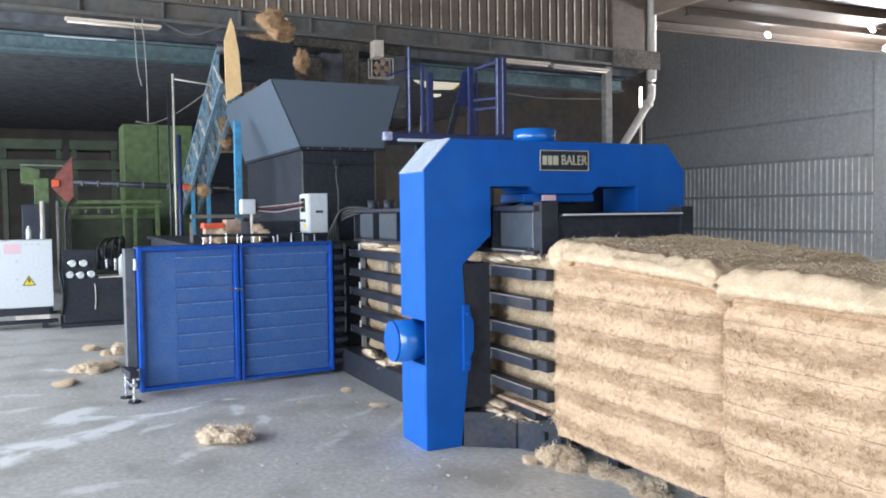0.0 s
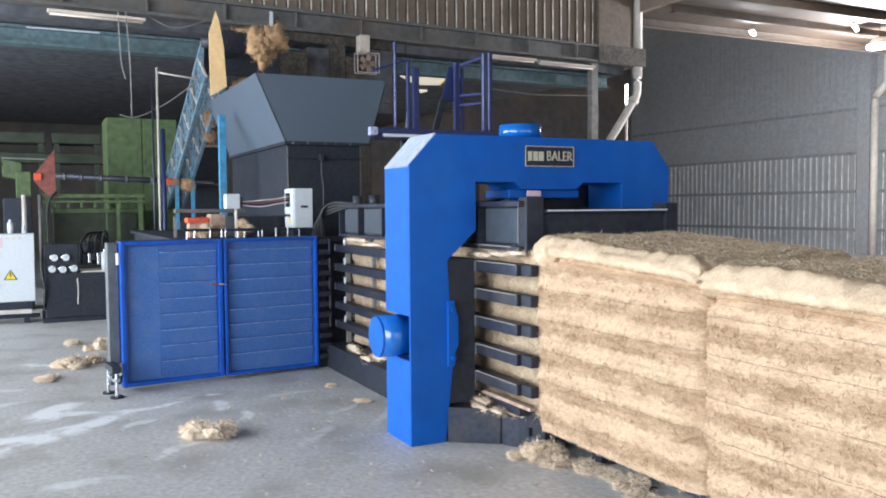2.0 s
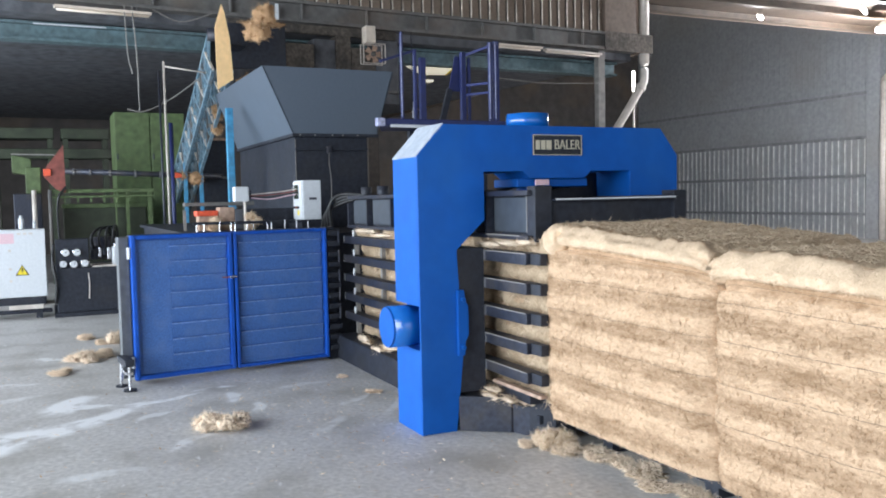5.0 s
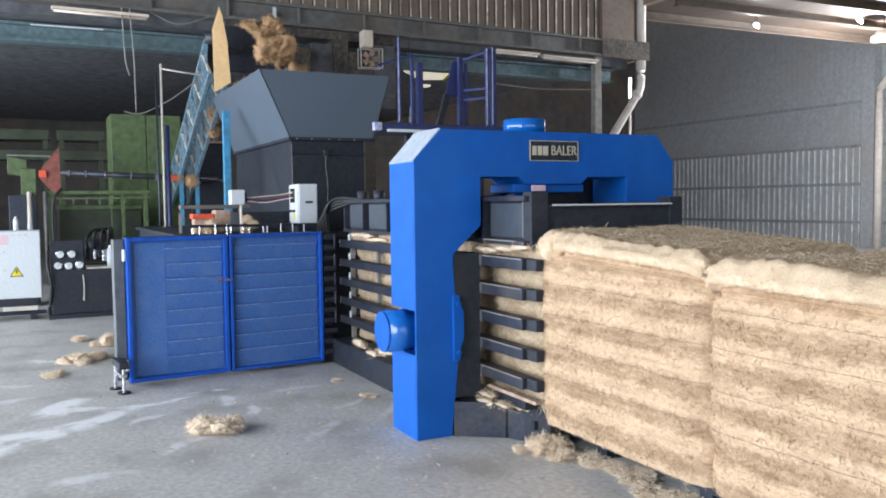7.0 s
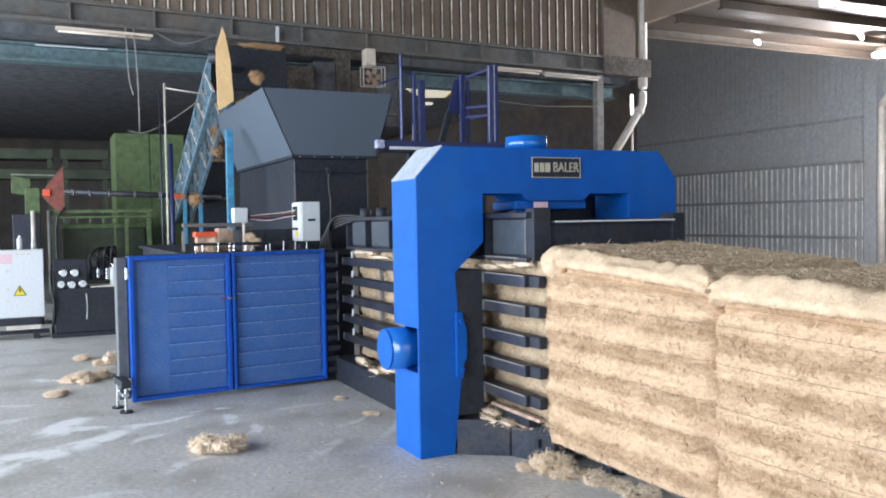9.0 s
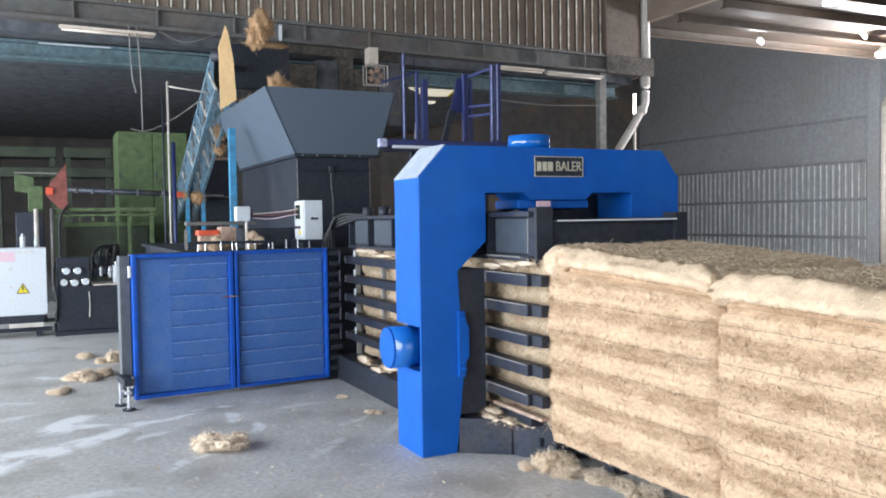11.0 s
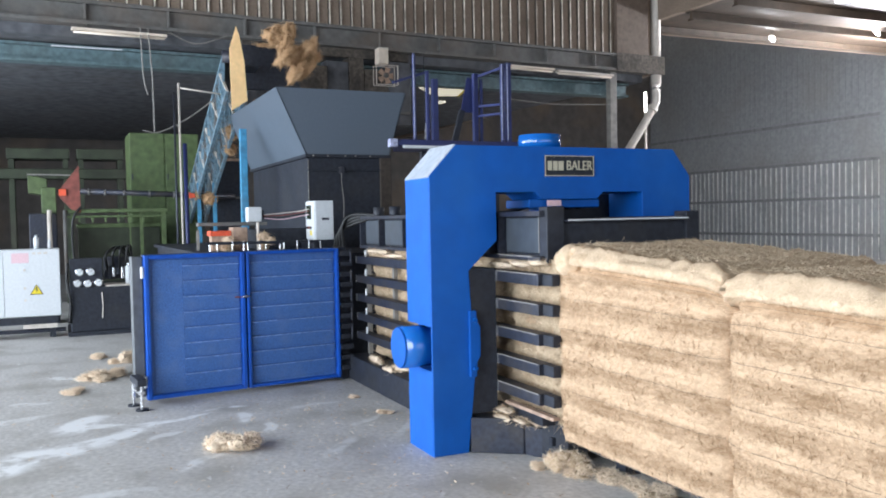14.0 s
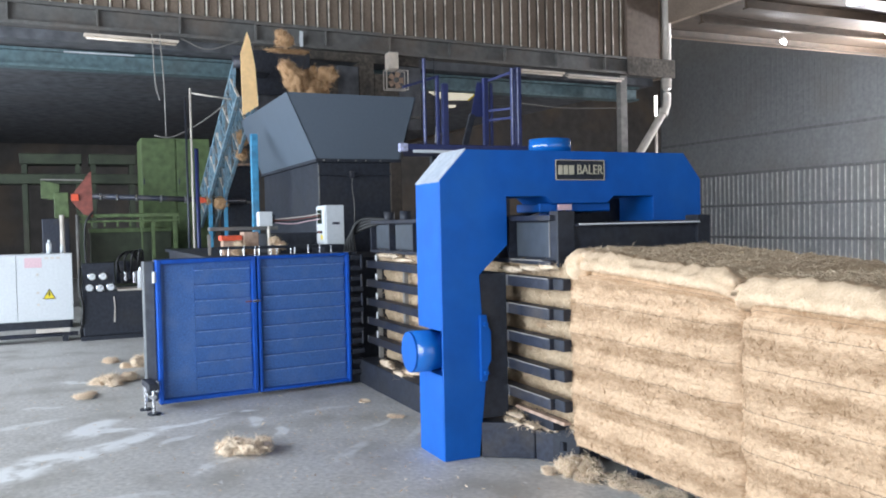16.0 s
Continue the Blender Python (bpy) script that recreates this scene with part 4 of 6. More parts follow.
# fine waste heaped below the outlet and strewn under the bales
for i, (x, y, s, h) in enumerate(((-4.45, 2.81, 0.12, 0.095), (-4.34, 2.90, 0.11, 0.045), (-4.18, 2.95, 0.14, 0.018), (-3.95, 2.98, 0.16, 0.012), (-3.6, 3.0, 0.18, 0.010), (-4.52, 2.70, 0.06, 0.010))):
    clump("waste_heap", (x, y, h * 0.55), (s, s * 0.75, h), "soft heap of fine coir waste below the outlet", M_LINING, 320 + i, int(3500 + 30000 * s), 3, "outlet waste", 0.8, 0.022, 4, M_STRANDW, 0.0011)


# ---------- feed hopper and its chute ----------
def feed_hopper():
    h = thing("feed_hopper", "slate grey flared hopper on a black feed chute", "hopper", (-11.3, 3.2, 0))
    inv = Matrix.Translation((11.3, -3.2, 0))

    def add(name, bm, mat, label="", parent=None, smooth=False):
        bm.transform(inv)
        return part(name, bm, mat, parent or h, label, smooth)
    xb, yb = (-12.95, -9.8), (2.72, 3.78)
    xt, yt = (-12.75, -9.8), (2.37, 4.02)
    zb, zt, th = 2.385, 3.18, 0.012

    def panel(a, b, c, d, n):
        bm = bmesh.new()
        q = [Vector(p) for p in (a, b, c, d)]
        lo = [bm.verts.new(p) for p in q]
        hi = [bm.verts.new(p + Vector(n) * th) for p in q]
        fs = [bm.faces.new(lo), bm.faces.new(hi[::-1])]
        for i in range(4):
            fs.append(bm.faces.new((lo[i], hi[i], hi[(i + 1) % 4], lo[(i + 1) % 4])))
        bmesh.ops.recalc_face_normals(bm, faces=fs)
        return bm
    add("hopper_side", panel((xb[1], yb[0], zb), (xb[0], yb[0], zb), (xt[0], yt[0], zt), (xt[1], yt[0], zt), (0, 1, 0)), M_SLATE)
    add("hopper_side", panel((xb[1], yb[1], zb), (xb[0], yb[1], zb), (xt[0], yt[1], zt), (xt[1], yt[1], zt), (0, -1, 0)), M_SLATE)
    add("hopper_front", panel((xb[1], yb[0], zb), (xb[1], yb[1], zb), (xt[1], yt[1], zt), (xt[1], yt[0], zt), (-1, 0, 0)), M_SLATE)
    add("hopper_back", panel((xb[0], yb[0], zb), (xb[0], yb[1], zb), (xt[0], yt[1], zt), (xt[0], yt[0], zt), (1, 0, 0)), M_SLATE)
    body = add("chute", box(-12.9, -9.84, 2.74, 3.78, 0.6, 2.36, 0.006), M_BLACK)
    add("chute_collar", box(-12.98, -9.79, 2.705, 3.80, 2.36, 2.40, 0.004), M_BLACK)
    add("rib", box(-9.841, -9.80, 2.74, 3.78, 2.20, 2.225), M_BLACK, parent=body)
    add("sensor_cable", hose([(-9.80, 3.16, 2.23), (-9.795, 3.15, 2.05), (-9.79, 3.17, 1.85), (-9.80, 3.17, 1.62)], 0.004, seg=6), M_POST, "thin pale cable")
    for y in (2.80, 2.98, 3.20, 3.33, 3.52):
        add("bolt", rod((-9.795, y, 2.38), (-9.775, y, 2.38), 0.010, 6), M_POST, "pale bolt head")
    add("seam", box(-9.842, -9.834, 2.745, 2.753, 0.7, 2.33), M_POST, "bare welded seam", body)
    add("sensor", box(-9.84, -9.78, 3.13, 3.19, 2.17, 2.25, 0.006), M_STEEL)
    add("side_frame", box(-9.86, -9.79, 3.66, 3.80, 1.3, 2.36, 0.004), M_FOLD)
    return h


feed_hopper()


# crumbs and single fibres strewn over the floor
g = np.random.default_rng(11)
n = 1600
px = np.concatenate([g.uniform(-11, -3.2, n // 2), g.normal(-6.2, 1.5, n // 2)])
py = np.concatenate([g.uniform(-1.0, 2.6, n // 2), g.normal(1.9, 0.7, n // 2)])
litter = strands("floor_litter", np.stack([px, py, np.full(n, 0.004)], 1), np.tile((0, 0, 0.12), (n, 1)), 0.05, 0.005, M_STRAND, None, g, 0.5)
co = np.zeros(len(litter.data.vertices) * 3)
litter.data.vertices.foreach_get("co", co)
co[2::3] = 0.003 + np.abs(co[2::3] - 0.004) * 0.25
litter.data.vertices.foreach_set("co", co)
tagged(litter, "scattered crumbs and single coir fibres on the concrete", "litter")


def machine_bed():
    b = thing("machine_bed", "black press bed with studs and hydraulic fittings", "machine", (-10.5, 2.2, 0))
    inv = Matrix.Translation((10.5, -2.2, 0))

    def add(name, bm, mat, label="", parent=None, smooth=False):
        bm.transform(inv)
        return part(name, bm, mat, parent or b, label, smooth)
    add("body", box(-12.8, -8.25, 1.30, 4.0, 0, 1.26, 0.01), M_BLACK)
    add("deck", box(-12.85, -8.22, 1.25, 2.74, 1.26, 1.30, 0.005), M_BLACK)
    ys = [1.33, 1.40, 1.55, 1.66, 1.70, 1.82, 1.88, 2.02, 2.06, 2.2, 2.32, 2.44]
    for y in ys:
        add("stud", rod((-8.35, y, 1.30), (-8.35, y, 1.39 + 0.02 * math.sin(9 * y)), 0.006, 8), M_CHROME, "bright threaded stud")
    add("rail", bar((-8.4, 1.3, 1.395), (-8.4, 2.6, 1.385), 0.02, 0.03), M_BLACK)
    add("step", box(-9.6, -9.0, 1.95, 2.70, 1.30, 1.52, 0.01), M_BLACK)
    add("step", box(-8.95, -8.45, 2.40, 2.74, 1.30, 1.395, 0.01), M_BLACK)
    add("cylinder_block", box(-9.2, -9.0, 1.44, 1.66, 1.455, 1.51, 0.008), M_ORANGE, "orange-red painted block")
    add("block_stand", box(-9.19, -9.02, 1.46, 1.66, 1.30, 1.455, 0.008), M_TAN, "fibre-dusted tan block")
    add("cover", box(-9.2, -8.98, 1.67, 1.83, 1.30, 1.545, 0.01), M_TAN, "fibre-dusted tan cover")
    add("guard_plate", bar((-9.3, 1.36, 1.30), (-9.3, 1.36, 1.52), 0.02, 0.03), M_POST)
    add("ledge", box(-9.4, -9.25, 1.36, 2.1, 1.56, 1.60, 0.005), M_RUST, "dusty ledge")
    return b


machine_bed()
for i, (x, y, z, s) in enumerate(((-8.93, 1.56, 1.36, 0.08), (-8.7, 2.02, 1.43, 0.085), (-8.68, 1.94, 1.36, 0.05), (-8.92, 1.66, 1.36, 0.06), (-8.6, 1.56, 1.34, 0.035))):
    clump("fibre_tuft", (x, y, z), (s, s, s * 0.7), "small tuft of pale coir caught on the press bed", M_FIBRE, 60 + i, 1600, 3, "caught tufts", 0.5, 0.03, 2, None, 0.002)


def control_box():
    c = thing("control_box", "white wall-mounted control box with small display and buttons", "control box", (-8.75, 2.56, 1.395))
    part("body", box(-0.17, 0.17, -0.10, 0.10, 0, 0.415, 0.008), M_WHITE, c)
    d = part("door", box(-0.16, 0.16, -0.112, -0.10, 0.01, 0.405, 0.004), M_WHITE, c)
    part("display", box(-0.11, 0.06, -0.118, -0.112, 0.22, 0.37, 0.003), M_SCREEN, d, "dark display")
    for i in range(3):
        part("button", rod((-0.09 + 0.07 * i, -0.112, 0.13), (-0.09 + 0.07 * i, -0.128, 0.13), 0.014, 12), (M_BLACK, M_RED, M_BLACK)[i], d, ("black button", "red button", "black button")[i])
    part("sticker", box(0.0, 0.07, -0.115, -0.112, 0.05, 0.10), M_YELLOW, d, "yellow sticker")
    part("mark", box(0.17, 0.172, -0.03, 0.05, 0.21, 0.235), M_STEEL, c, "small grey lettering bar")
    return c


control_box()

jb = thing("junction_box", "small white junction box on a thin post", "junction box", (-8.85, 1.87, 1.30))
part("body", box(-0.06, 0.06, -0.075, 0.075, 0.30, 0.455, 0.012), M_WHITE, jb)
part("post", rod((0, 0.04, 0), (0, 0.04, 0.30), 0.014, 10), M_PIPE, jb)
for k in range(3):
    part("gland", rod((0.0, 0.075, 0.34 + 0.035 * k), (0.0, 0.105, 0.34 + 0.035 * k), 0.014, 8), M_STEEL, jb)
for k in range(4):
    cbl = thing("cable", "thin cable slung to the control box", "cable", (-8.85, 1.98, 1.64))
    part("line", hose([(0, -0.02, 0.01 * k), (0.02, 0.18, -0.02 + 0.022 * k), (0.04, 0.36, 0.01 + 0.018 * k), (0.08, 0.485, 0.03 + 0.02 * k)], 0.006, seg=6), (M_PINK, M_RUBBER, M_RED, M_PIPE)[k], cbl)

for k in range(4):
    hs = thing("hydraulic_hose", "black rubber hydraulic hose arching to the press channel", "hose", (-8.3, 2.62, 1.3))
    part("line", hose([(-0.1 + 0.05 * k, -0.02 + 0.02 * k, 0.0), (0.0 + 0.05 * k, 0.0, 0.16 + 0.03 * k), (0.22, 0.10, 0.26 + 0.03 * k), (0.45, 0.30, 0.335)], 0.017, seg=8), M_RUBBER, hs, "", True)


def access_gate():
    g = thing("access_gate", "open blue two-panel steel gate with ribbed sheets", "gate", (-8.06, 1.61, 0))
    inv = Matrix.Translation((8.06, -1.61, 0))

    def add(name, bm, mat, label="", parent=None, smooth=False):
        bm.transform(inv)
        return part(name, bm, mat, parent or g, label, smooth)
    # swung a little open about its hinge column
    g.matrix_world = Matrix.Translation((-7.975, 2.515, 0)) @ pose(0, 0, 0, 0, 0, 6.35) @ Matrix.Translation((8.0 - 8.06, -2.55 + 1.61, 0))
    z0, z1 = 0.036, 1.322
    for a, b, first in ((0.695, 1.597, True), (1.612, 2.55, False)):
        leaf = add("leaf", box(-8.075, -8.06, a + 0.03, b - 0.03, z0 + 0.03, z1 - 0.03), M_GATEP, "dull blue ribbed sheet")
        t = 0.038 if first else 0.03
        for nm, c in (("frame_bar", (a, a + t, z0, z1)), ("frame_bar", (b - t, b, z0, z1))):
            add(nm, box(-8.09, -8.0, c[0], c[1], c[2], c[3], 0.006), M_GATE, parent=leaf)
        for c in ((z0, z0 + t), (z1 - t, z1)):
            add("frame_bar", box(-8.088, -8.004, a + t, b - t, c[0], c[1], 0.006), M_GATE, parent=leaf)
        lo = a + (0.34 if first else 0.05)
        if first:
            add("sheet", box(-8.06, -8.052, a + 0.07, lo, z0 + 0.05, z1 - 0.05, 0.003), M_GATEP, parent=leaf)
        n = 8
        for i in range(n):
            z = z1 - 0.10 - i * (z1 - z0 - 0.16) / n
            hh = (z1 - z0 - 0.16) / n
            bm = prism([(-8.058, z), (-8.032, z - 0.012), (-8.056, z - hh + 0.012), (-8.058, z - hh + 0.006)], "y", lo, b - 0.05)
            add("slat", bm, M_GATEP, parent=leaf)
            # thin bar added to carry the painted highlight of the slat top
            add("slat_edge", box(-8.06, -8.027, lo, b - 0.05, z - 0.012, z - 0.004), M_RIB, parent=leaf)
    add("edge_plate", box(-8.17, -8.065, 0.60, 0.69, 0.06, 1.31, 0.006), M_EDGEP, "grey edge plate")
    add("edge_plate", box(-8.17, -8.095, 0.695, 2.50, 1.29, 1.325, 0.004), M_STEEL)
    add("back_sheet", box(-8.17, -8.16, 0.695, 2.50, 0.06, 1.29), M_BLACK)
    for z in (0.20, 1.17):
        add("hinge", rod((-8.02, 0.678, z - 0.05), (-8.02, 0.678, z + 0.05), 0.016, 10), M_WHITE, "pale hinge barrel")
    lt = add("latch", box(-8.0, -7.985, 1.56, 1.63, 0.895, 0.915, 0.003), M_CHROME, "bright latch")
    add("knob", rod((-7.985, 1.575, 0.905), (-7.965, 1.575, 0.905), 0.014, 10), M_CHROME, parent=lt)
    add("ribbon", box(-8.0, -7.992, 1.49, 1.555, 0.897, 0.909), M_RED, "red ribbon", parent=lt)
    # jack stand under the free corner
    st = add("jack_stand", rod((-7.80, 0.60, 0.012), (-7.80, 0.60, 0.24), 0.013, 10), M_CHROME, "small steel jack stand")
    add("foot", rod((-7.80, 0.60, 0.0), (-7.80, 0.60, 0.016), 0.055, 16), M_BLACK, parent=st)
    add("stem", rod((-8.03, 0.575, 0.012), (-8.03, 0.575, 0.24), 0.012, 10), M_CHROME, parent=st)
    add("foot", rod((-8.03, 0.575, 0.0), (-8.03, 0.575, 0.016), 0.05, 16), M_BLACK, parent=st)
    add("clamp", box(-8.10, -7.78, 0.57, 0.625, 0.14, 0.165, 0.004), M_CHROME, parent=st)
    add("clamp", box(-8.10, -7.77, 0.56, 0.64, 0.21, 0.27, 0.008), M_BLACK, parent=st)
    # knuckled hinge column
    col = add("hinge_column", box(-8.16, -8.06, 2.57, 2.66, 0.0, 1.33, 0.006), M_BLACK, "black hinge column")
    for i in range(12):
        z = 0.10 + i * 0.104
        add("knuckle", box(-8.08, -8.0, 2.565, 2.70, z, z + 0.05, 0.006), M_BLACK, parent=col)
    for i in range(5):
        z = RAILS[i] + 0.02
        add("hinge_pin", rod((-8.0, 2.68, z - 0.05), (-8.0, 2.68, z + 0.07), 0.012, 8), M_STEEL, parent=col)
    return g


access_gate()


def service_platform():
    p = thing("service_platform", "navy blue service platform with railings above the press", "platform", (-7.8, 3.5, 0))
    inv = Matrix.Translation((7.8, -3.5, 0))

    def add(name, bm, mat, label="", parent=None, smooth=False):
        bm.transform(inv)
        return part(name, bm, mat, parent or p, label, smooth)
    add("deck", prism([(-7.25, 2.82), (-7.25, 4.3), (-7.92, 4.3), (-7.92, 3.10)], "z", 2.28, 2.34, 0.006), M_NAVY)
    add("kick_plate", box(-7.252, -7.238, 2.93, 4.3, 2.258, 2.286, 0.003), M_WHITE, "pale worn edge strip")
    add("end_bracket", box(-7.30, -7.235, 2.80, 2.878, 2.268, 2.345, 0.006), M_EDGE, "pale bracket")
    for x, y in ((-7.85, 3.4), (-7.45, 3.4), (-7.35, 3.95), (-7.85, 3.95)):
        add("support", box(x - 0.03, x + 0.03, y - 0.03, y + 0.03, 1.545, 2.28), M_BLACK)
    for x, y, z, w in ((-7.3, 3.078, 3.15, 0.026), (-7.3, 4.02, 3.11, 0.032), (-7.3, 4.085, 3.12, 0.05), (-7.85, 3.455, 3.10, 0.032), (-7.85, 3.535, 3.02, 0.06), (-7.85, 4.0, 3.10, 0.05), (-7.85, 4.07, 3.05, 0.03)):
        post = add("post", box(x - w / 2, x + w / 2, y - w / 2, y + w / 2, 2.34, z, 0.003), M_NAVY)
        if x > -7.5:
            add("worn_edge", box(x + w / 2, x + w / 2 + 0.003, y - w / 2, y - w / 2 + 0.010, 2.36, z - 0.01), M_EDGE, parent=post)
    for a, b in (((-7.85, 3.46, 3.09), (-7.85, 3.08, 2.965)), ((-7.85, 4.03, 3.07), (-7.3, 4.05, 3.08)), ((-7.85, 4.03, 2.76), (-7.3, 4.07, 2.72)), ((-7.85, 4.03, 2.66), (-7.3, 4.07, 2.63))):
        add("rail", bar(a, b, 0.024, 0.024), M_NAVY)
    # corner gusset with a dark stay below it
    add("gusset", prism([(3.93, 3.06), (4.03, 3.06), (4.03, 2.70), (3.85, 2.70)], "x", -7.90, -7.89), M_NAVY)
    add("stay", bar((-7.88, 3.86, 2.72), (-7.88, 3.76, 2.36), 0.03, 0.06), M_BLACK)
    return p


service_platform()


# ---------- conveyor ----------
def conveyor():
    c = thing("inclined_conveyor", "light blue lattice conveyor rising to the hopper", "conveyor", (-15.0, 2.25, 0))
    inv = Matrix.Translation((15.0, -2.25, 0))

    def add(name, bm, mat, label="", parent=None, smooth=False):
        bm.transform(inv)
        return part(name, bm, mat, parent or c, label, smooth)
    A, B = Vector((-18.6, 0, 1.05)), Vector((-12.25, 0, 3.95))
    d = (B - A).normalized()
    up = Vector((-d.z, 0, d.x)) * 0.56
    for y in (2.22, 2.48):
        o = Vector((0, y, 0))
        tr = add("truss", bar(A + o, B + o, 0.05, 0.045), M_LATT)
        add("chord", bar(A + o - up, B + o - up, 0.05, 0.045), M_LATT, parent=tr)
        n = 18
        for i in range(n):
            p, q = A.lerp(B, i / n) + o, A.lerp(B, (i + 1) / n) + o
            add("lacing", bar(p, p - up, 0.03, 0.03), M_LATT, parent=tr)
            add("lacing", bar(p - up, q, 0.035, 0.03), M_LATT if i % 3 else M_RUST, parent=tr)
            add("lacing", bar(p, q - up, 0.03, 0.03), M_PIPE if i % 2 else M_LATT, parent=tr)
    add("belt", bar(A + Vector((0, 2.35, 0.03)), B + Vector((0, 2.35, 0.03)), 0.22, 0.02), M_RUBBER, "black conveyor belt")
    add("head_drum", rod((-12.25, 2.2, 3.97), (-12.25, 2.5, 3.97), 0.09, 20), M_STEEL, smooth=True)
    # discharge tray that turns the fibre over the hopper
    add("discharge_tray", box(-12.25, -11.7, 2.30, 2.62, 3.74, 3.77, 0.004), M_BLACK)
    add("feed_tray", box(-13.45, -12.85, 2.75, 3.35, 3.12, 3.15, 0.004), M_BLACK)
    for y in (2.8, 3.3):
        add("tray_leg", bar((-13.0, y, 0.0), (-13.0, y, 3.12), 0.04, 0.04), M_BLACK)
    add("tray_back", box(-12.2, -12.15, 2.30, 3.3, 3.5, 4.14, 0.004), M_BLACK)
    for x, y, z in ((-17.4, 2.22, 1.35), (-17.4, 2.48, 1.35), (-14.9, 2.22, 2.3), (-14.9, 2.48, 2.3)):
        add("leg", box(x - 0.03, x + 0.03, y - 0.03, y + 0.03, 0, z), M_SKY)
    add("head_leg", box(-11.55, -11.46, 2.27, 2.36, 0, 2.86, 0.004), M_SKY, "light blue square post")
    return c


conveyor()
ply = thing("plywood_guard", "raw plywood board set upright beside the conveyor head", "board", (-11.6, 2.28, 3.1))
part("board", prism([(0.0, 1.16), (-0.095, 0.86), (-0.085, 0.02), (0.13, 0.16), (0.10, 0.70), (0.04, 1.05)], "x", -0.01, 0.01), M_PLY, ply)
part("batten", box(-0.06, -0.012, -0.03, 0.03, 0.08, 0.9), M_PLY, ply)


tr = thing("overhead_trough", "fibre-caked rusty trough hung below the gallery beam", "trough", (-13.56, 4.0, 3.336))
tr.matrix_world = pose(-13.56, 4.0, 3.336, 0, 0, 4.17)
g = random.Random(5)
y = -1.25
for k in range(7):
    w = g.uniform(0.28, 0.52)
    part("panel", box(-0.25, 0.02 + g.uniform(0, 0.10), y, y + w - 0.01, g.uniform(-0.1, 0.15), g.uniform(0.80, 1.02), 0.012), M_CAKED if k % 3 else M_SOOT, tr)
    y += w
part("top_channel", box(-0.22, -0.05, -1.25, y, 1.02, 1.165), M_CAKED, tr)
part("lip", bar((0.13, -1.2, 0.05), (0.13, y - 0.1, 0.10), 0.05, 0.04), M_RUST, tr)

# ---------- hydraulic unit and switch cabinet ----------
def switch_cabinet():
    c = thing("switch_cabinet", "white steel switch cabinet with a yellow warning triangle", "cabinet", (-13.2, 0.0, 0))
    part("body", box(-0.40, -0.02, -1.15, 0.0, 0.31, 1.27, 0.01), M_WHITE, c)
    d = part("door", box(-0.02, 0.0, -0.72, -0.004, 0.32, 1.26, 0.006), M_WHITE, c)
    part("door", box(-0.02, 0.0, -1.146, -0.726, 0.32, 1.26, 0.006), M_WHITE, c)
    tri = part("warning_sign", prism([(-0.40, 0.625), (-0.225, 0.625), (-0.3125, 0.775)], "x", 0.0, 0.003), M_BLACK, d, "black-edged yellow warning triangle")
    part("face", prism([(-0.382, 0.635), (-0.243, 0.635), (-0.3125, 0.757)], "x", 0.003, 0.005), M_YELLOW, tri, "yellow face")
    bm = prism([(-0.318, 0.735), (-0.300, 0.735), (-0.308, 0.695), (-0.294, 0.698), (-0.316, 0.648), (-0.310, 0.685), (-0.326, 0.682)], "x", 0.005, 0.006)
    part("bolt_mark", bm, M_BLACK, tri, "black lightning mark")
    part("notice", box(0.0, 0.003, -0.62, -0.40, 1.08, 1.22), M_PINK, d, "pale pink paper notice")
    for k in range(3):
        part("mark", box(0.0, 0.003, -0.36 + 0.075 * k, -0.31 + 0.075 * k, 1.20, 1.225), M_PIPE, d, "faded lettering bar")
    for z in (0.55, 0.72, 0.98):
        part("lock", rod((0.0, -0.46, z), (0.012, -0.46, z), 0.018, 10), M_PIPE, d, "small grey lock")
    bs = part("base_frame", box(-0.38, -0.04, -1.1, -0.05, 0.20, 0.31, 0.004), M_BLACK, c)
    for y in (-1.05, -0.12):
        part("leg", box(-0.36, -0.06, y - 0.04, y + 0.04, 0, 0.20), M_BLACK, c)
    part("tray", box(-0.30, 0.0, -0.50, -0.06, 0.14, 0.20, 0.004), M_PIPE, c, "pale cable tray")
    part("pipe", rod((-0.1, -1.0, 0.10), (-0.1, 0.05, 0.10), 0.03, 10), M_STEEL, c)
    return c


switch_cabinet()
for y, r, h in ((-0.30, 0.035, 0.20), (-0.13, 0.024, 0.13)):
    b = thing("spray_bottle", "small white bottle standing on the switch cabinet", "bottle", (-13.35, y, 1.27))
    part("body", rod((0, 0, 0), (0, 0, h * 0.8), r, 14), M_WHITE, b, "", True)
    part("cap", rod((0, 0, h * 0.8), (0, 0, h), r * 0.5, 10), M_WHITE, b, "", True)


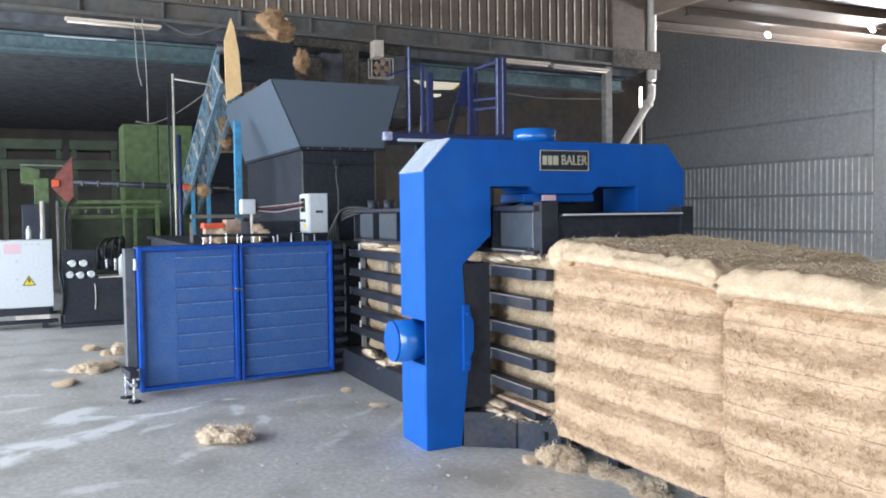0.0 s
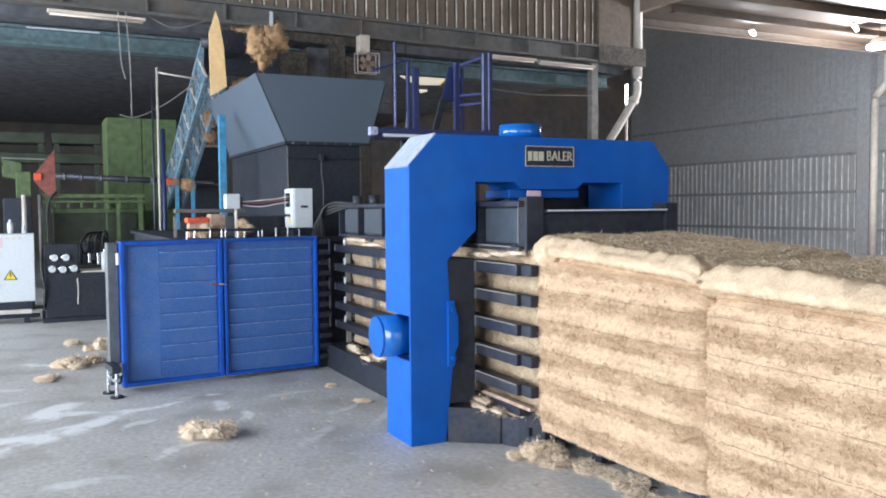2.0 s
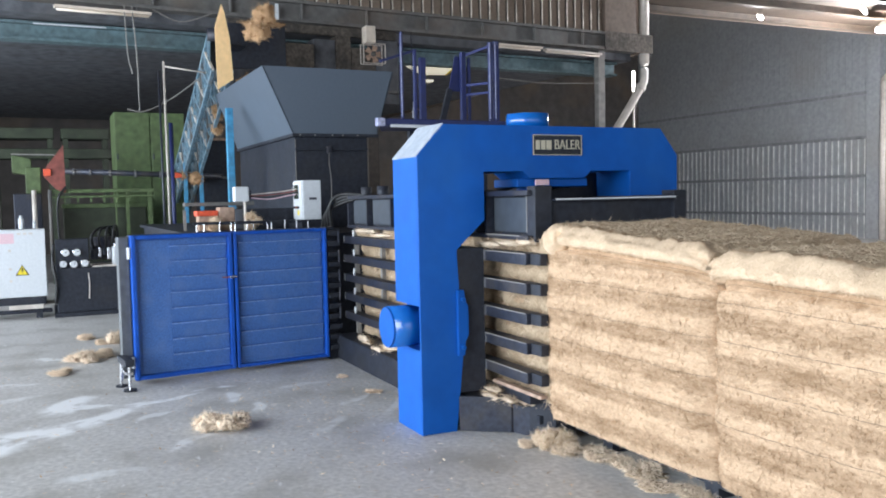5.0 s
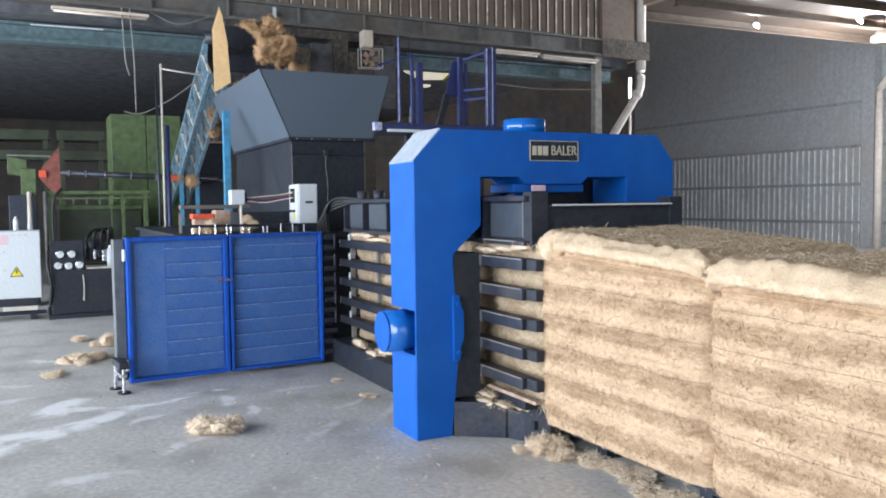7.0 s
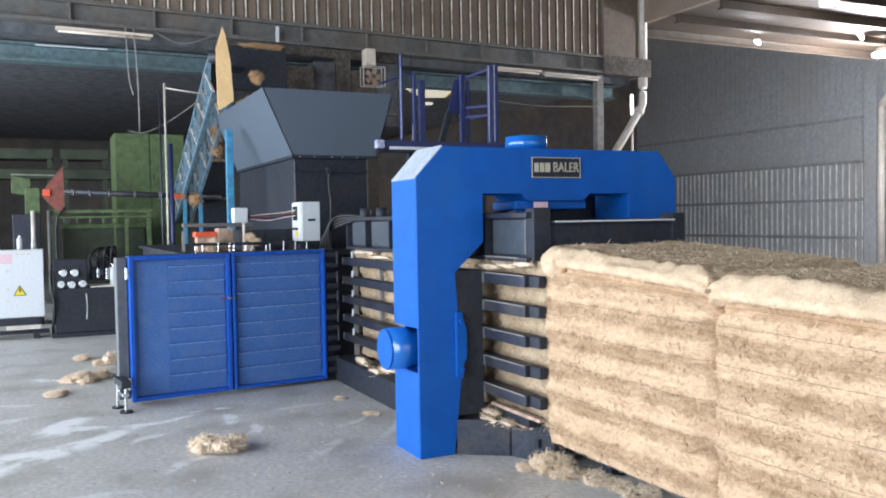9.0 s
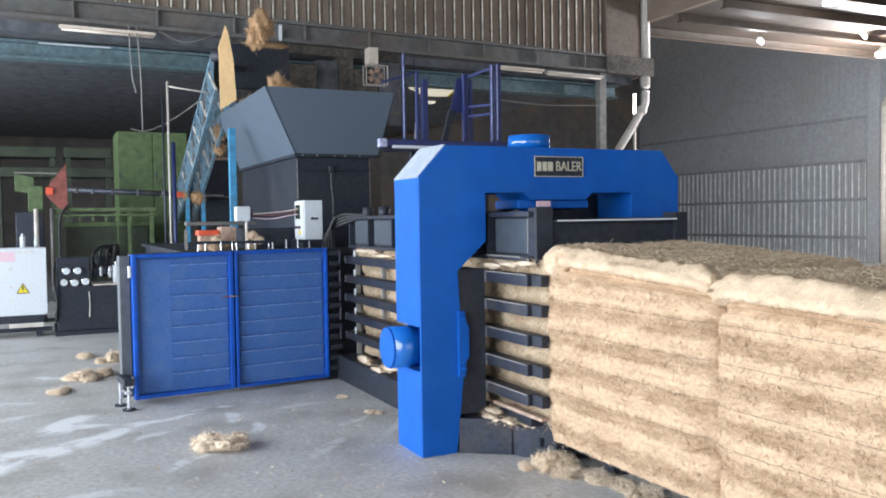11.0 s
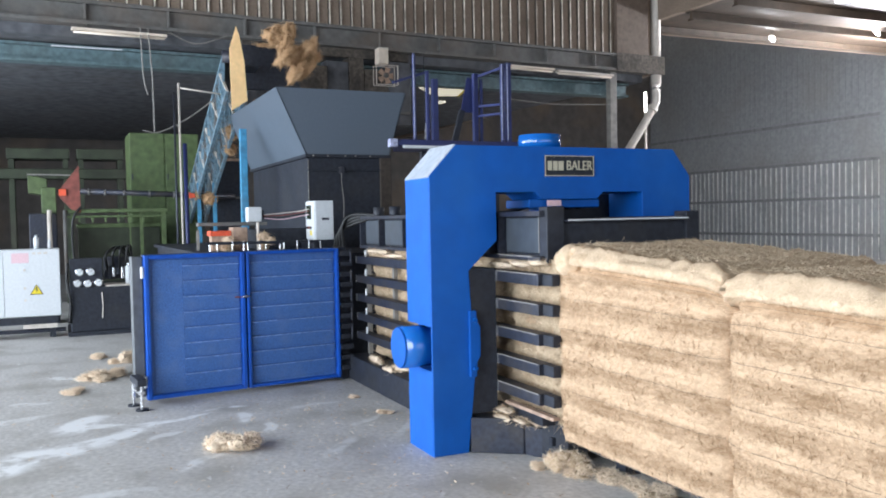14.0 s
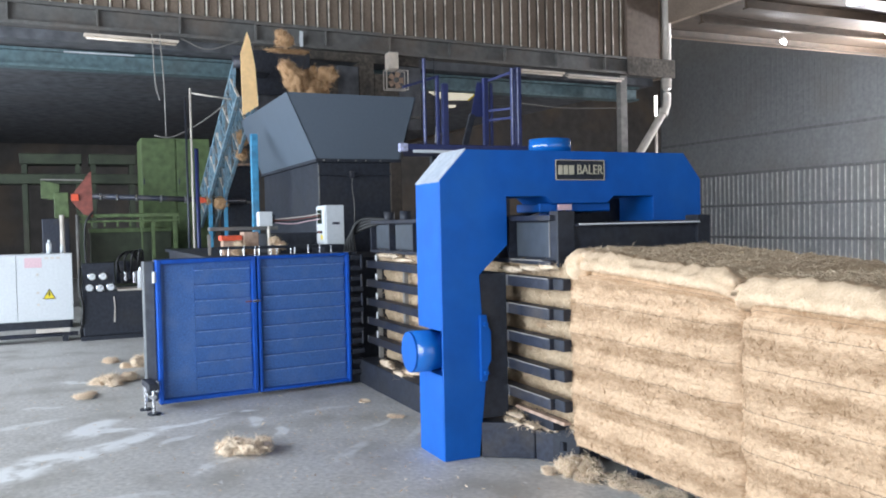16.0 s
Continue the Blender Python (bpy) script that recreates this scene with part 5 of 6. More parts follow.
def hydraulic_unit():
    u = thing("hydraulic_unit", "black hydraulic power unit with round gauges", "machine", (-13.1, 0.5, 0))
    part("tank", box(-1.2, 0.0, -0.38, 0.46, 0.06, 0.70, 0.012), M_BLACK, u)
    part("skid", box(-1.2, 0.02, -0.42, 0.48, 0.0, 0.06), M_BLACK, u)
    panel = part("gauge_panel", box(-0.10, -0.02, -0.38, 0.06, 0.66, 1.12, 0.008), M_BLACK, u)
    for y, z in ((-0.25, 0.925), (-0.10, 0.925), (-0.285, 0.765), (-0.145, 0.755), (0.0, 0.765)):
        g = part("gauge", rod((-0.02, y, z), (0.02, y, z), 0.058, 24), M_CHROME, panel, "steel-rimmed pressure gauge", True)
        part("dial", rod((0.02, y, z), (0.023, y, z), 0.047, 24), M_WHITE, panel, "white gauge dial")
        part("needle", bar((0.025, y, z), (0.025, y + 0.03, z + 0.03), 0.004, 0.006), M_BLACK, panel)
    part("shelf", box(-0.5, 0.0, 0.10, 0.47, 0.70, 0.722, 0.003), M_PIPE, u, "pale shelf edge")
    part("motor", rod((-0.45, 0.1, 0.95), (-0.45, 0.46, 0.95), 0.17, 24), M_STEEL, u, "dark electric motor", True)
    for k in range(5):
        part("valve", box(-0.25 + 0.02 * k, -0.17 + 0.02 * k, 0.14 + 0.06 * k, 0.18 + 0.06 * k, 0.80 + 0.03 * (k % 3), 0.95 + 0.02 * (k % 2), 0.006), M_CHROME if k % 2 else M_STEEL, u)
    part("filter", rod((-0.1, 0.42, 0.722), (-0.1, 0.42, 0.98), 0.045, 16), M_WHITE, u, "white oil filter", True)
    part("filter_cap", rod((-0.1, 0.42, 0.98), (-0.1, 0.42, 1.03), 0.025, 12), M_CHROME, u)
    part("hose", hose([(-0.05, -0.40, 1.05), (0.03, -0.42, 0.8), (0.04, -0.38, 0.5), (0.0, -0.40, 0.2)], 0.02), M_RUBBER, u, "", True)
    part("cable", hose([(0.01, 0.04, 0.62), (0.02, 0.05, 0.45), (0.015, 0.04, 0.25)], 0.008, seg=6), M_PIPE, u)
    for k in range(4):
        part("hose", hose([(-0.3, 0.15 + 0.08 * k, 0.9), (-0.2, 0.12 + 0.1 * k, 1.15 + 0.03 * k), (-0.4, 0.3 + 0.06 * k, 1.25), (-0.6, 0.5, 0.95)], 0.018), M_RUBBER, u, "", True)
    return u


hydraulic_unit()


# ---------- older machines under the gallery ----------
def opener_machine():
    m = thing("fibre_machine", "old green fibre machine with faded red guard and drive shaft", "machine", (-15.0, 0.5, 0))
    inv = Matrix.Translation((15.0, -0.5, 0))

    def add(name, bm, mat, label="", parent=None, smooth=False):
        bm.transform(inv)
        return part(name, bm, mat, parent or m, label, smooth)
    add("housing", box(-15.6, -15.05, -0.24, -0.02, 1.80, 2.22, 0.01), M_GREEN)
    add("hood", prism([(-0.43, 2.42), (-0.15, 2.36), (-0.15, 2.10), (-0.43, 2.14)], "x", -15.6, -15.1, 0.006), M_GREEN)
    add("hood_frame", bar((-15.0, -0.43, 2.43), (-15.0, 0.20, 2.42), 0.02, 0.02), M_POST)
    add("stand", box(-15.6, -15.1, -0.43, -0.02, 0, 1.80, 0.01), M_STEEL)
    add("guard", prism([(0.33, 2.58), (0.03, 2.18), (0.03, 2.06), (0.20, 1.86), (0.34, 1.80)], "x", -15.05, -14.98), M_RED, "faded red sheet guard")
    add("guard_lip", box(-14.98, -14.95, 0.02, 0.13, 2.08, 2.19, 0.004), M_ORANGE, "bright red lip")
    sh = add("drive_shaft", rod((-14.98, 0.34, 2.155), (-14.98, 2.85, 2.05), 0.045, 12), M_STEEL, "dark steel drive shaft", smooth=True)
    for y in (0.45, 0.7, 1.0, 1.4, 1.8):
        add("collar", rod((-14.98, y, 2.15 - (y - 0.34) * 0.042), (-14.98, y + 0.03, 2.15 - (y - 0.34) * 0.042), 0.058, 12), M_CHROME, parent=sh)
    fr = add("frame", box(-15.1, -15.0, 0.12, 1.72, 1.80, 1.86, 0.006), M_GREEN)
    add("frame_rail", box(-15.1, -15.0, 0.12, 1.72, 1.72, 1.755, 0.006), M_GREEN, parent=fr)
    for y, w in ((0.2, 0.05), (1.10, 0.02), (1.28, 0.05), (1.64, 0.07)):
        add("leg", box(-15.08, -15.02, y - w / 2, y + w / 2, 0, 1.80), M_GREEN, parent=fr)
    for k in range(6):
        add("nozzle", box(-15.03, -14.98, 0.30 + 0.2 * k, 0.33 + 0.2 * k, 1.64, 1.72), M_GREEN, parent=fr)
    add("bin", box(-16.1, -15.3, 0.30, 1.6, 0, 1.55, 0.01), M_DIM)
    add("bin_top", box(-16.1, -15.28, 0.28, 1.62, 1.55, 1.62, 0.006), M_GREEN)
    add("pipe", rod((-14.98, -0.13, 0), (-14.98, -0.13, 1.85), 0.035, 12), M_PIPE, "pale upright pipe", smooth=True)
    add("pipe", rod((-14.98, 0.10, 0.5), (-14.98, 0.10, 1.85), 0.03, 12), M_RUST, smooth=True)
    add("hose", hose([(-14.95, 0.34, 1.9), (-14.9, 0.22, 1.7), (-14.95, 0.20, 1.3), (-14.95, 0.22, 0.9)], 0.02), M_RUBBER, smooth=True)
    return m


opener_machine()
fb = thing("waste_bin", "black steel bin with a dusty top edge behind the conveyor", "bin", (-15.3, 2.77, 0))
part("body", box(-0.5, 0.0, -0.24, 0.25, 0.0, 2.02, 0.01), M_BLACK, fb)
part("upper_body", box(-0.5, -0.02, -0.24, 0.25, 2.06, 2.70, 0.01), M_BLACK, fb)
part("top_edge", box(-0.5, 0.03, -0.25, 0.27, 2.70, 2.74, 0.006), M_TAN, fb, "fibre-dusted top edge")
part("ledge", box(-0.5, 0.03, -0.25, 0.27, 2.02, 2.06, 0.006), M_RUST, fb)
gp = thing("green_cabinet", "tall faded green two-door steel cabinet", "cabinet", (-16.4, 1.8, 0))
part("body", box(-0.6, 0.38, -0.60, 0.60, 0, 3.24, 0.01), M_GREEN, gp)
for a, b in ((-0.595, -0.012), (0.012, 0.595)):
    dd = part("door", box(0.38, 0.40, a, b, 0.1, 3.23, 0.006), M_GREEN, gp)
    part("hinge", rod((0.41, a + 0.03, 2.4), (0.41, a + 0.03, 2.5), 0.012, 8), M_STEEL, dd)
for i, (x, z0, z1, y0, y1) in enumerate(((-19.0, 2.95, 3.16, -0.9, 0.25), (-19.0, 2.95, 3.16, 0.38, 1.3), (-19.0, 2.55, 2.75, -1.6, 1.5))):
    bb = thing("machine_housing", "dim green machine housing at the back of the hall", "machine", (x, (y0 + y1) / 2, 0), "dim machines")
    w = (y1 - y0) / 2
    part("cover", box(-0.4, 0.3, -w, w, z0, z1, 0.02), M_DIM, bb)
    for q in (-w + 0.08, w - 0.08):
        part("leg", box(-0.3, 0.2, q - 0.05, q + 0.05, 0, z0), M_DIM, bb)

# thin poles and sagging lines below the gallery
pl = thing("pole_frame", "thin steel poles with a bent cross arm", "pole", (-12.6, 1.6, 0))
part("pole", rod((0, -0.035, 0), (0, -0.035, 3.49), 0.016, 10), M_STEEL, pl, "", True)
part("pole", rod((0, 0.035, 0), (0, 0.035, 3.62), 0.016, 10), M_PIPE, pl, "", True)
part("pole", rod((0, 0.10, 0), (0, 0.10, 2.75), 0.03, 10), M_NAVY, pl, "", True)
part("arm", rod((0, 0.035, 3.55), (0, 0.66, 3.48), 0.012, 8), M_PIPE, pl, "", True)
for pts in ([(-13.21, 1.30, 4.50), (-13.19, 1.34, 3.79), (-13.21, 1.35, 2.98)], [(-13.2, 1.19, 4.50), (-13.2, 1.22, 3.79), (-13.22, 1.275, 3.52)], [(-13.2, 1.18, 2.99), (-13.2, 1.42, 2.97), (-13.2, 1.81, 3.17), (-13.07, 2.29, 3.53)],
            [(-13.97, 7.8, 3.84), (-13.97, 8.8, 3.78), (-14.06, 10.27, 3.84)], [(-13.33, 1.60, 4.50), (-13.3, 2.0, 4.34), (-13.33, 2.48, 4.50)]):
    w = thing("hanging_wire", "thin grey wire hanging below the gallery", "wire", pts[0])
    part("line", hose([Vector(p) - Vector(pts[0]) for p in pts], 0.010, seg=6), M_POST, w)

# caught tufts on the shaft and the conveyor
for i, (x, y, z, s) in enumerate(((-14.9, 2.40, 2.02, 0.10), (-13.2, 2.50, 3.0, 0.11), (-13.5, 2.52, 2.75, 0.08), (-14.9, 2.2, 2.06, 0.05))):
    clump("fibre_tuft", (x, y, z), (s * 0.8, s, s), "brown tuft of coir caught on the machinery", M_FALL, 80 + i, 700, 3, "caught tufts", 0.5, 0.06, 1, M_STRANDF, 0.002)
for i, (y, w) in enumerate(((2.86, 0.20), (3.10, 0.17))):
    clump("fibre_tuft", (-12.17, y, 4.145), (0.07, w, 0.035), "brown coir matted along the edge of the discharge plate", M_FALL, 90 + i, 900, 3, "caught tufts", 0.5, 0.05, 1, M_STRANDF, 0.002)
rk = thing("red_rag", "red rag tied on the shaft", "rag", (-14.9, 2.08, 2.08))
part("cloth", prism([(-0.09, 0.05), (0.05, 0.03), (0.10, -0.04), (-0.02, -0.06), (-0.05, 0.0)], "x", -0.03, 0.03, 0.008), M_ORANGE, rk)

# ---------- fixtures under the gallery and in the side bay ----------
for x, y, z, w, m in ((-13.23, 0.915, 4.395, 0.66, M_TUBE), (-13.76, 8.233, 4.387, 0.50, M_TUBE), (-13.85, 9.495, 4.366, 0.685, M_PIPE)):
    t = thing("tube_light", "dusty unlit fluorescent tube fitting under the gallery beam", "light", (x, y, z), "tube fittings")
    t.matrix_world = pose(x, y, z, 0, 0, 4.17)
    for q in (-w * 0.7, w * 0.7):
        part("hanger", rod((0, q, 0.04), (0, q, 4.505 - z), 0.006, 6), M_RUST, t)
    part("casing", box(-0.06, 0.06, -w, w, 0.0, 0.04, 0.006), m, t)
    part("tube", rod((0, -w + 0.03, -0.02), (0, w - 0.03, -0.02), 0.018, 12), M_TUBE, t, "", True)
cl = thing("beam_cleat", "small white-painted steel cleat on the gallery beam", "bracket", (-13.40, 3.511, 4.50))
part("plate", box(0.0, 0.012, -0.028, 0.028, 0.0, 0.25, 0.003), M_WHITE, cl)
part("lug", box(-0.10, 0.0, -0.006, 0.006, 0.0, 0.19), M_WHITE, cl)
t = thing("conduit", "thin pale conduit along the teal beam", "pipe", (-13.90, 0.486, 4.285))
part("line", rod((0, -0.5, 0.01), (0, 0.5, 0.01), 0.012, 8), M_WHITE, t)

dc = thing("downpipe", "off-white plastic downpipe bent below the gallery corner", "pipe", (-14.10, 11.44, 0))
part("upper_run", rod((0, 0, 4.30), (0, 0, 7.39), 0.10, 20), M_PIPE, dc, "", True)
part("lower_run", hose([(0, 0, 4.58), (0, 0, 4.1), (0, -0.02, 3.92), (0, -0.15, 3.72), (0, -0.45, 3.30), (0, -0.78, 2.85), (0, -1.2, 2.2), (0, -1.3, 1.8), (0, -1.3, 0.0)], 0.082, seg=16), M_PIPE, dc, "", True)
part("clip", rod((0, 0, 4.50), (0, 0, 4.60), 0.115, 16), M_RUST, dc)
part("clip", rod((0, -0.08, 3.83), (0, -0.13, 3.75), 0.112, 16), M_PIPE, dc)
d2 = thing("downpipe", "off-white downpipe on the far wall of the side bay", "pipe", (-17.50, 23.4, 0))
part("run", rod((0, 0, 0), (0, 0, 4.95), 0.11, 14), M_PIPE, d2, "", True)
part("elbow", rod((0, 0, 4.9), (0.45, 0, 5.35), 0.11, 14), M_PIPE, d2, "", True)
part("upper_run", rod((0.42, 0, 5.3), (0.42, 0, 8.5), 0.11, 14), M_PIPE, d2, "", True)

ct = thing("ceiling_fan_box", "grey duct with a caged fan below the gallery", "fan", (-13.44, 5.19, 3.89))
part("duct", box(-0.14, 0.08, -0.18, -0.01, 0.34, 0.615, 0.008), M_TUBE, ct)
bm = bmesh.new()
for y0, y1, z0, z1 in ((-0.21, 0.19, 0.326, 0.338), (-0.21, 0.19, 0.0, 0.012), (-0.21, -0.198, 0.012, 0.326), (0.178, 0.19, 0.012, 0.326)):
    box(-0.012, 0.012, y0, y1, z0, z1, bm=bm)
    box(-0.16, -0.14, y0, y1, z0, z1, bm=bm)
part("cage", bm, M_PIPE, ct)
for k in range(5):
    a = 2 * math.pi * k / 5
    part("blade", prism([(-0.01, -0.01), (0.03 * math.cos(a + 1.2), 0.03 * math.sin(a + 1.2)), (0.15 * math.cos(a + 0.35), 0.15 * math.sin(a + 0.35)), (0.15 * math.cos(a - 0.35), 0.15 * math.sin(a - 0.35)), (0.03 * math.cos(a - 1.2), 0.03 * math.sin(a - 1.2))], "x", -0.08 + 0.004 * k, -0.075 + 0.004 * k), M_TAN, ct).location = (0, -0.01, 0.17)
part("hub", rod((-0.12, -0.01, 0.17), (-0.03, -0.01, 0.17), 0.045, 12), M_RUST, ct, "", True)
sp = thing("ceiling_panel", "yellowed translucent light panel under the gallery", "light", (-16.3, 7.5, 4.25))
part("panel", prism([(0.34, -0.66), (0.70, 0.29), (-0.45, 0.63), (-0.63, 0.12)], "z", 0.04, 0.08), M_PANELON, sp)
part("rim", prism([(0.74, 0.31), (-0.47, 0.66), (-0.45, 0.60), (0.70, 0.27)], "z", 0.03, 0.09), M_YELLOW, sp, "yellowed edge strip")
sp = thing("ceiling_panel", "yellowed translucent light panel under the gallery", "light", (-17.9, 8.2, 4.25))
part("panel", box(-0.12, 0.12, -0.10, 0.10, 0.04, 0.08), M_PANELON, sp)
sp = thing("hanging_tag", "small pale tag hanging behind the platform", "tag", (-13.65, 5.965, 3.01))
part("card", prism([(-0.02, 0.0), (0.05, 0.03), (0.035, 0.16), (0.06, 0.30), (0.0, 0.28)], "x", -0.008, 0.008), M_WHITE, sp)
part("cord", rod((0, -0.01, 0.30), (0, -0.01, 1.495), 0.008, 6), M_STEEL, sp)

# slit of daylight beyond the gallery, added as a glowing rod
tl = thing("daylight_slit", "glowing rod for a slit of daylight on a thin pole", "light", (-16.0, 12.66, 0))
part("tube", rod((0, 0, 4.0), (0, 0, 4.47), 0.032, 14), M_SLITON, tl, "glowing daylight rod", True)
part("pole", rod((0, 0, 0), (0, 0, 4.0), 0.03, 10), M_PIPE, tl, "", True)


def hall_lamp(at, r, h):
    l = thing("hall_lamp", "lit round hall lamp or roof light stand-in hanging from the tin roof", "lamp", at, "hall lamps")
    part("lens", rod((0, 0, 0), (0, 0, 0.06), r, 24), M_LAMP, l, "glowing lens", True)
    part("shade", rod((0, 0, 0.06), (0, 0, 0.22), r * 1.05, 24, None, r * 0.5), M_PIPE, l, "", True)
    part("cord", rod((0, 0, 0.22), (0, 0, h), 0.01, 6), M_BLACK, l)
    return l


hall_lamp((-12.70, 17.09, 5.09), 0.26, 0.53)
for at, w in (((-13.60, 14.18, 5.36), 0.14), ((-12.19, 15.63, 5.33), 0.30)):
    l = thing("batten_lamp", "short lit batten lamp hung under the tin roof", "lamp", at, "hall lamps")
    l.matrix_world = pose(*at, 0, 0, 31)
    part("housing", box(-0.04, 0.04, -w, w, 0.0, 0.05, 0.008), M_PIPE, l)
    part("lens", rod((0, -w + 0.01, -0.02), (0, w - 0.01, -0.02), 0.035, 12), M_LAMP, l, "glowing tube", True)
    for q in (-w * 0.7, w * 0.7):
        part("cord", rod((0, q, 0.05), (0, q, 5.62 - at[2]), 0.005, 6), M_BLACK, l)
# lamp shape added in place of a glaring translucent roof light
hall_lamp((-10.9, 13.15, 5.42), 0.16, 0.25)


# ---------- fibre thrown over the discharge plate into the hopper ----------
TUFTS = []


def fall(width, height, *steps):
    """A tuft of that half width and half height; steps: seconds, sideways and height from the plate's edge on until it drops below the hopper's rim."""
    i = len(TUFTS)
    ob = clump("falling_fibre", (-11.3, steps[0][1], steps[0][2]), (min(width, height) * 1.08, width * 1.08, height * 1.08), "brown tuft of coir dropping into the hopper", M_FALL, 120 + i,
               int(2500 + 26000 * max(width, height)), 3, "falling tufts", 0.8, 0.02 + 0.10 * min(width, height), 7, M_STRANDF, 0.0026)
    TUFTS.append((ob, steps))


fall(0.22, 0.16, (0, 2.84, 4.12), (0.2, 2.99, 3.9), (0.4, 3.03, 3.74), (0.6, 3.12, 3.35))
fall(0.08, 0.14, (0, 3.17, 3.71), (0.2, 3.22, 3.36))
fall(0.07, 0.09, (0.3, 3.04, 4.05), (0.6, 3.37, 3.8), (0.8, 3.42, 3.48), (0.95, 3.46, 3.25))
fall(0.10, 0.14, (0.65, 3.05, 3.97), (0.8, 3.19, 3.86), (1, 3.21, 3.8), (1.2, 3.26, 3.71), (1.4, 3.3, 3.62), (1.6, 3.32, 3.55), (1.9, 3.37, 3.18))
fall(0.22, 0.22, (1.05, 2.63, 4.13), (1.2, 2.78, 4.04), (1.4, 2.8, 3.97), (1.6, 2.85, 3.93), (1.8, 2.87, 3.89), (2, 2.91, 3.83), (2.2, 2.93, 3.79), (2.4, 2.99, 3.73), (2.6, 3.05, 3.66), (2.8, 3.09, 3.5), (2.95, 3.07, 3))
fall(0.11, 0.17, (2.2, 2.89, 3.91), (2.4, 2.97, 3.86), (2.6, 3, 3.83), (2.8, 3, 3.77), (3, 3.05, 3.62), (3.15, 3.04, 3.06))
fall(0.08, 0.08, (2.45, 2.42, 4.08), (2.6, 2.51, 4.06), (2.8, 2.52, 4.07), (3, 2.56, 4.06), (3.2, 2.65, 3.91), (3.4, 2.65, 3.67), (3.55, 2.65, 3.29), (3.65, 2.64, 3))
fall(0.07, 0.12, (3, 2.82, 3.96), (3.2, 3, 3.93), (3.4, 3.04, 3.76), (3.6, 3.03, 3.49), (3.75, 3.02, 3.01))
fall(0.06, 0.06, (3.6, 2.56, 3.92), (3.8, 2.68, 3.87), (4, 2.7, 3.54), (4.15, 2.69, 3.02))
fall(0.16, 0.19, (4.9, 2.7, 3.94), (5.1, 2.85, 3.88), (5.35, 3, 3.62), (5.55, 3.02, 3.05))
fall(0.16, 0.26, (6, 2.78, 3.94), (6.2, 3.01, 3.85), (6.4, 3.12, 3.74), (6.6, 3.13, 3.72), (6.75, 3.15, 3.4), (6.88, 3.14, 2.94))
fall(0.21, 0.22, (6.4, 2.71, 3.93), (6.6, 2.93, 3.86), (6.8, 3.09, 3.7), (6.95, 3.13, 3.45), (7.08, 3.14, 3))
fall(0.22, 0.21, (6.85, 2.93, 3.84), (7, 3.01, 3.75), (7.2, 3.05, 3.73), (7.4, 3.12, 3.58), (7.52, 3.13, 3.09))
fall(0.16, 0.12, (7, 2.83, 3.95), (7.2, 3.15, 3.92), (7.4, 3.25, 3.97), (7.6, 3.32, 3.86), (7.8, 3.4, 3.55), (7.92, 3.42, 3.19))
fall(0.18, 0.23, (7.3, 2.74, 3.9), (7.4, 2.79, 3.88), (7.6, 2.89, 3.89), (7.8, 2.86, 3.87), (8, 2.9, 3.74), (8.2, 2.9, 3.51), (8.32, 2.9, 3.11))
fall(0.07, 0.07, (8.6, 2.53, 4.08), (8.8, 2.61, 3.99), (9, 2.65, 3.54), (9.1, 2.65, 3.33))
fall(0.19, 0.19, (9.7, 2.67, 4.21), (9.95, 2.86, 4.14), (10.2, 2.97, 3.87), (10.36, 2.99, 3.29))
fall(0.16, 0.21, (10.3, 2.66, 4.21), (10.6, 2.89, 4.13), (10.85, 2.99, 3.83), (11.02, 3, 3.25))
fall(0.16, 0.24, (10.95, 2.69, 4.19), (11.2, 2.92, 4.11), (11.4, 3.02, 3.96), (11.6, 3.06, 3.68), (11.74, 3.08, 3.18))
fall(0.27, 0.17, (11.6, 2.99, 4.07), (11.8, 3.12, 4), (12, 3.15, 3.97), (12.2, 3.19, 3.9), (12.4, 3.24, 3.79), (12.62, 3.25, 3.34))
fall(0.27, 0.16, (12.6, 2.83, 4.06), (12.8, 2.94, 3.99), (13, 2.91, 4.04), (13.2, 2.89, 4.06), (13.4, 2.9, 4.04), (13.6, 2.94, 4.01), (13.8, 3, 3.93), (14, 3.06, 3.78), (14.18, 3.07, 3.3))
fall(0.09, 0.12, (12.6, 2.98, 4.09), (12.9, 3.2, 3.94), (13, 3.25, 3.86), (13.2, 3.28, 3.62), (13.36, 3.27, 3.3))
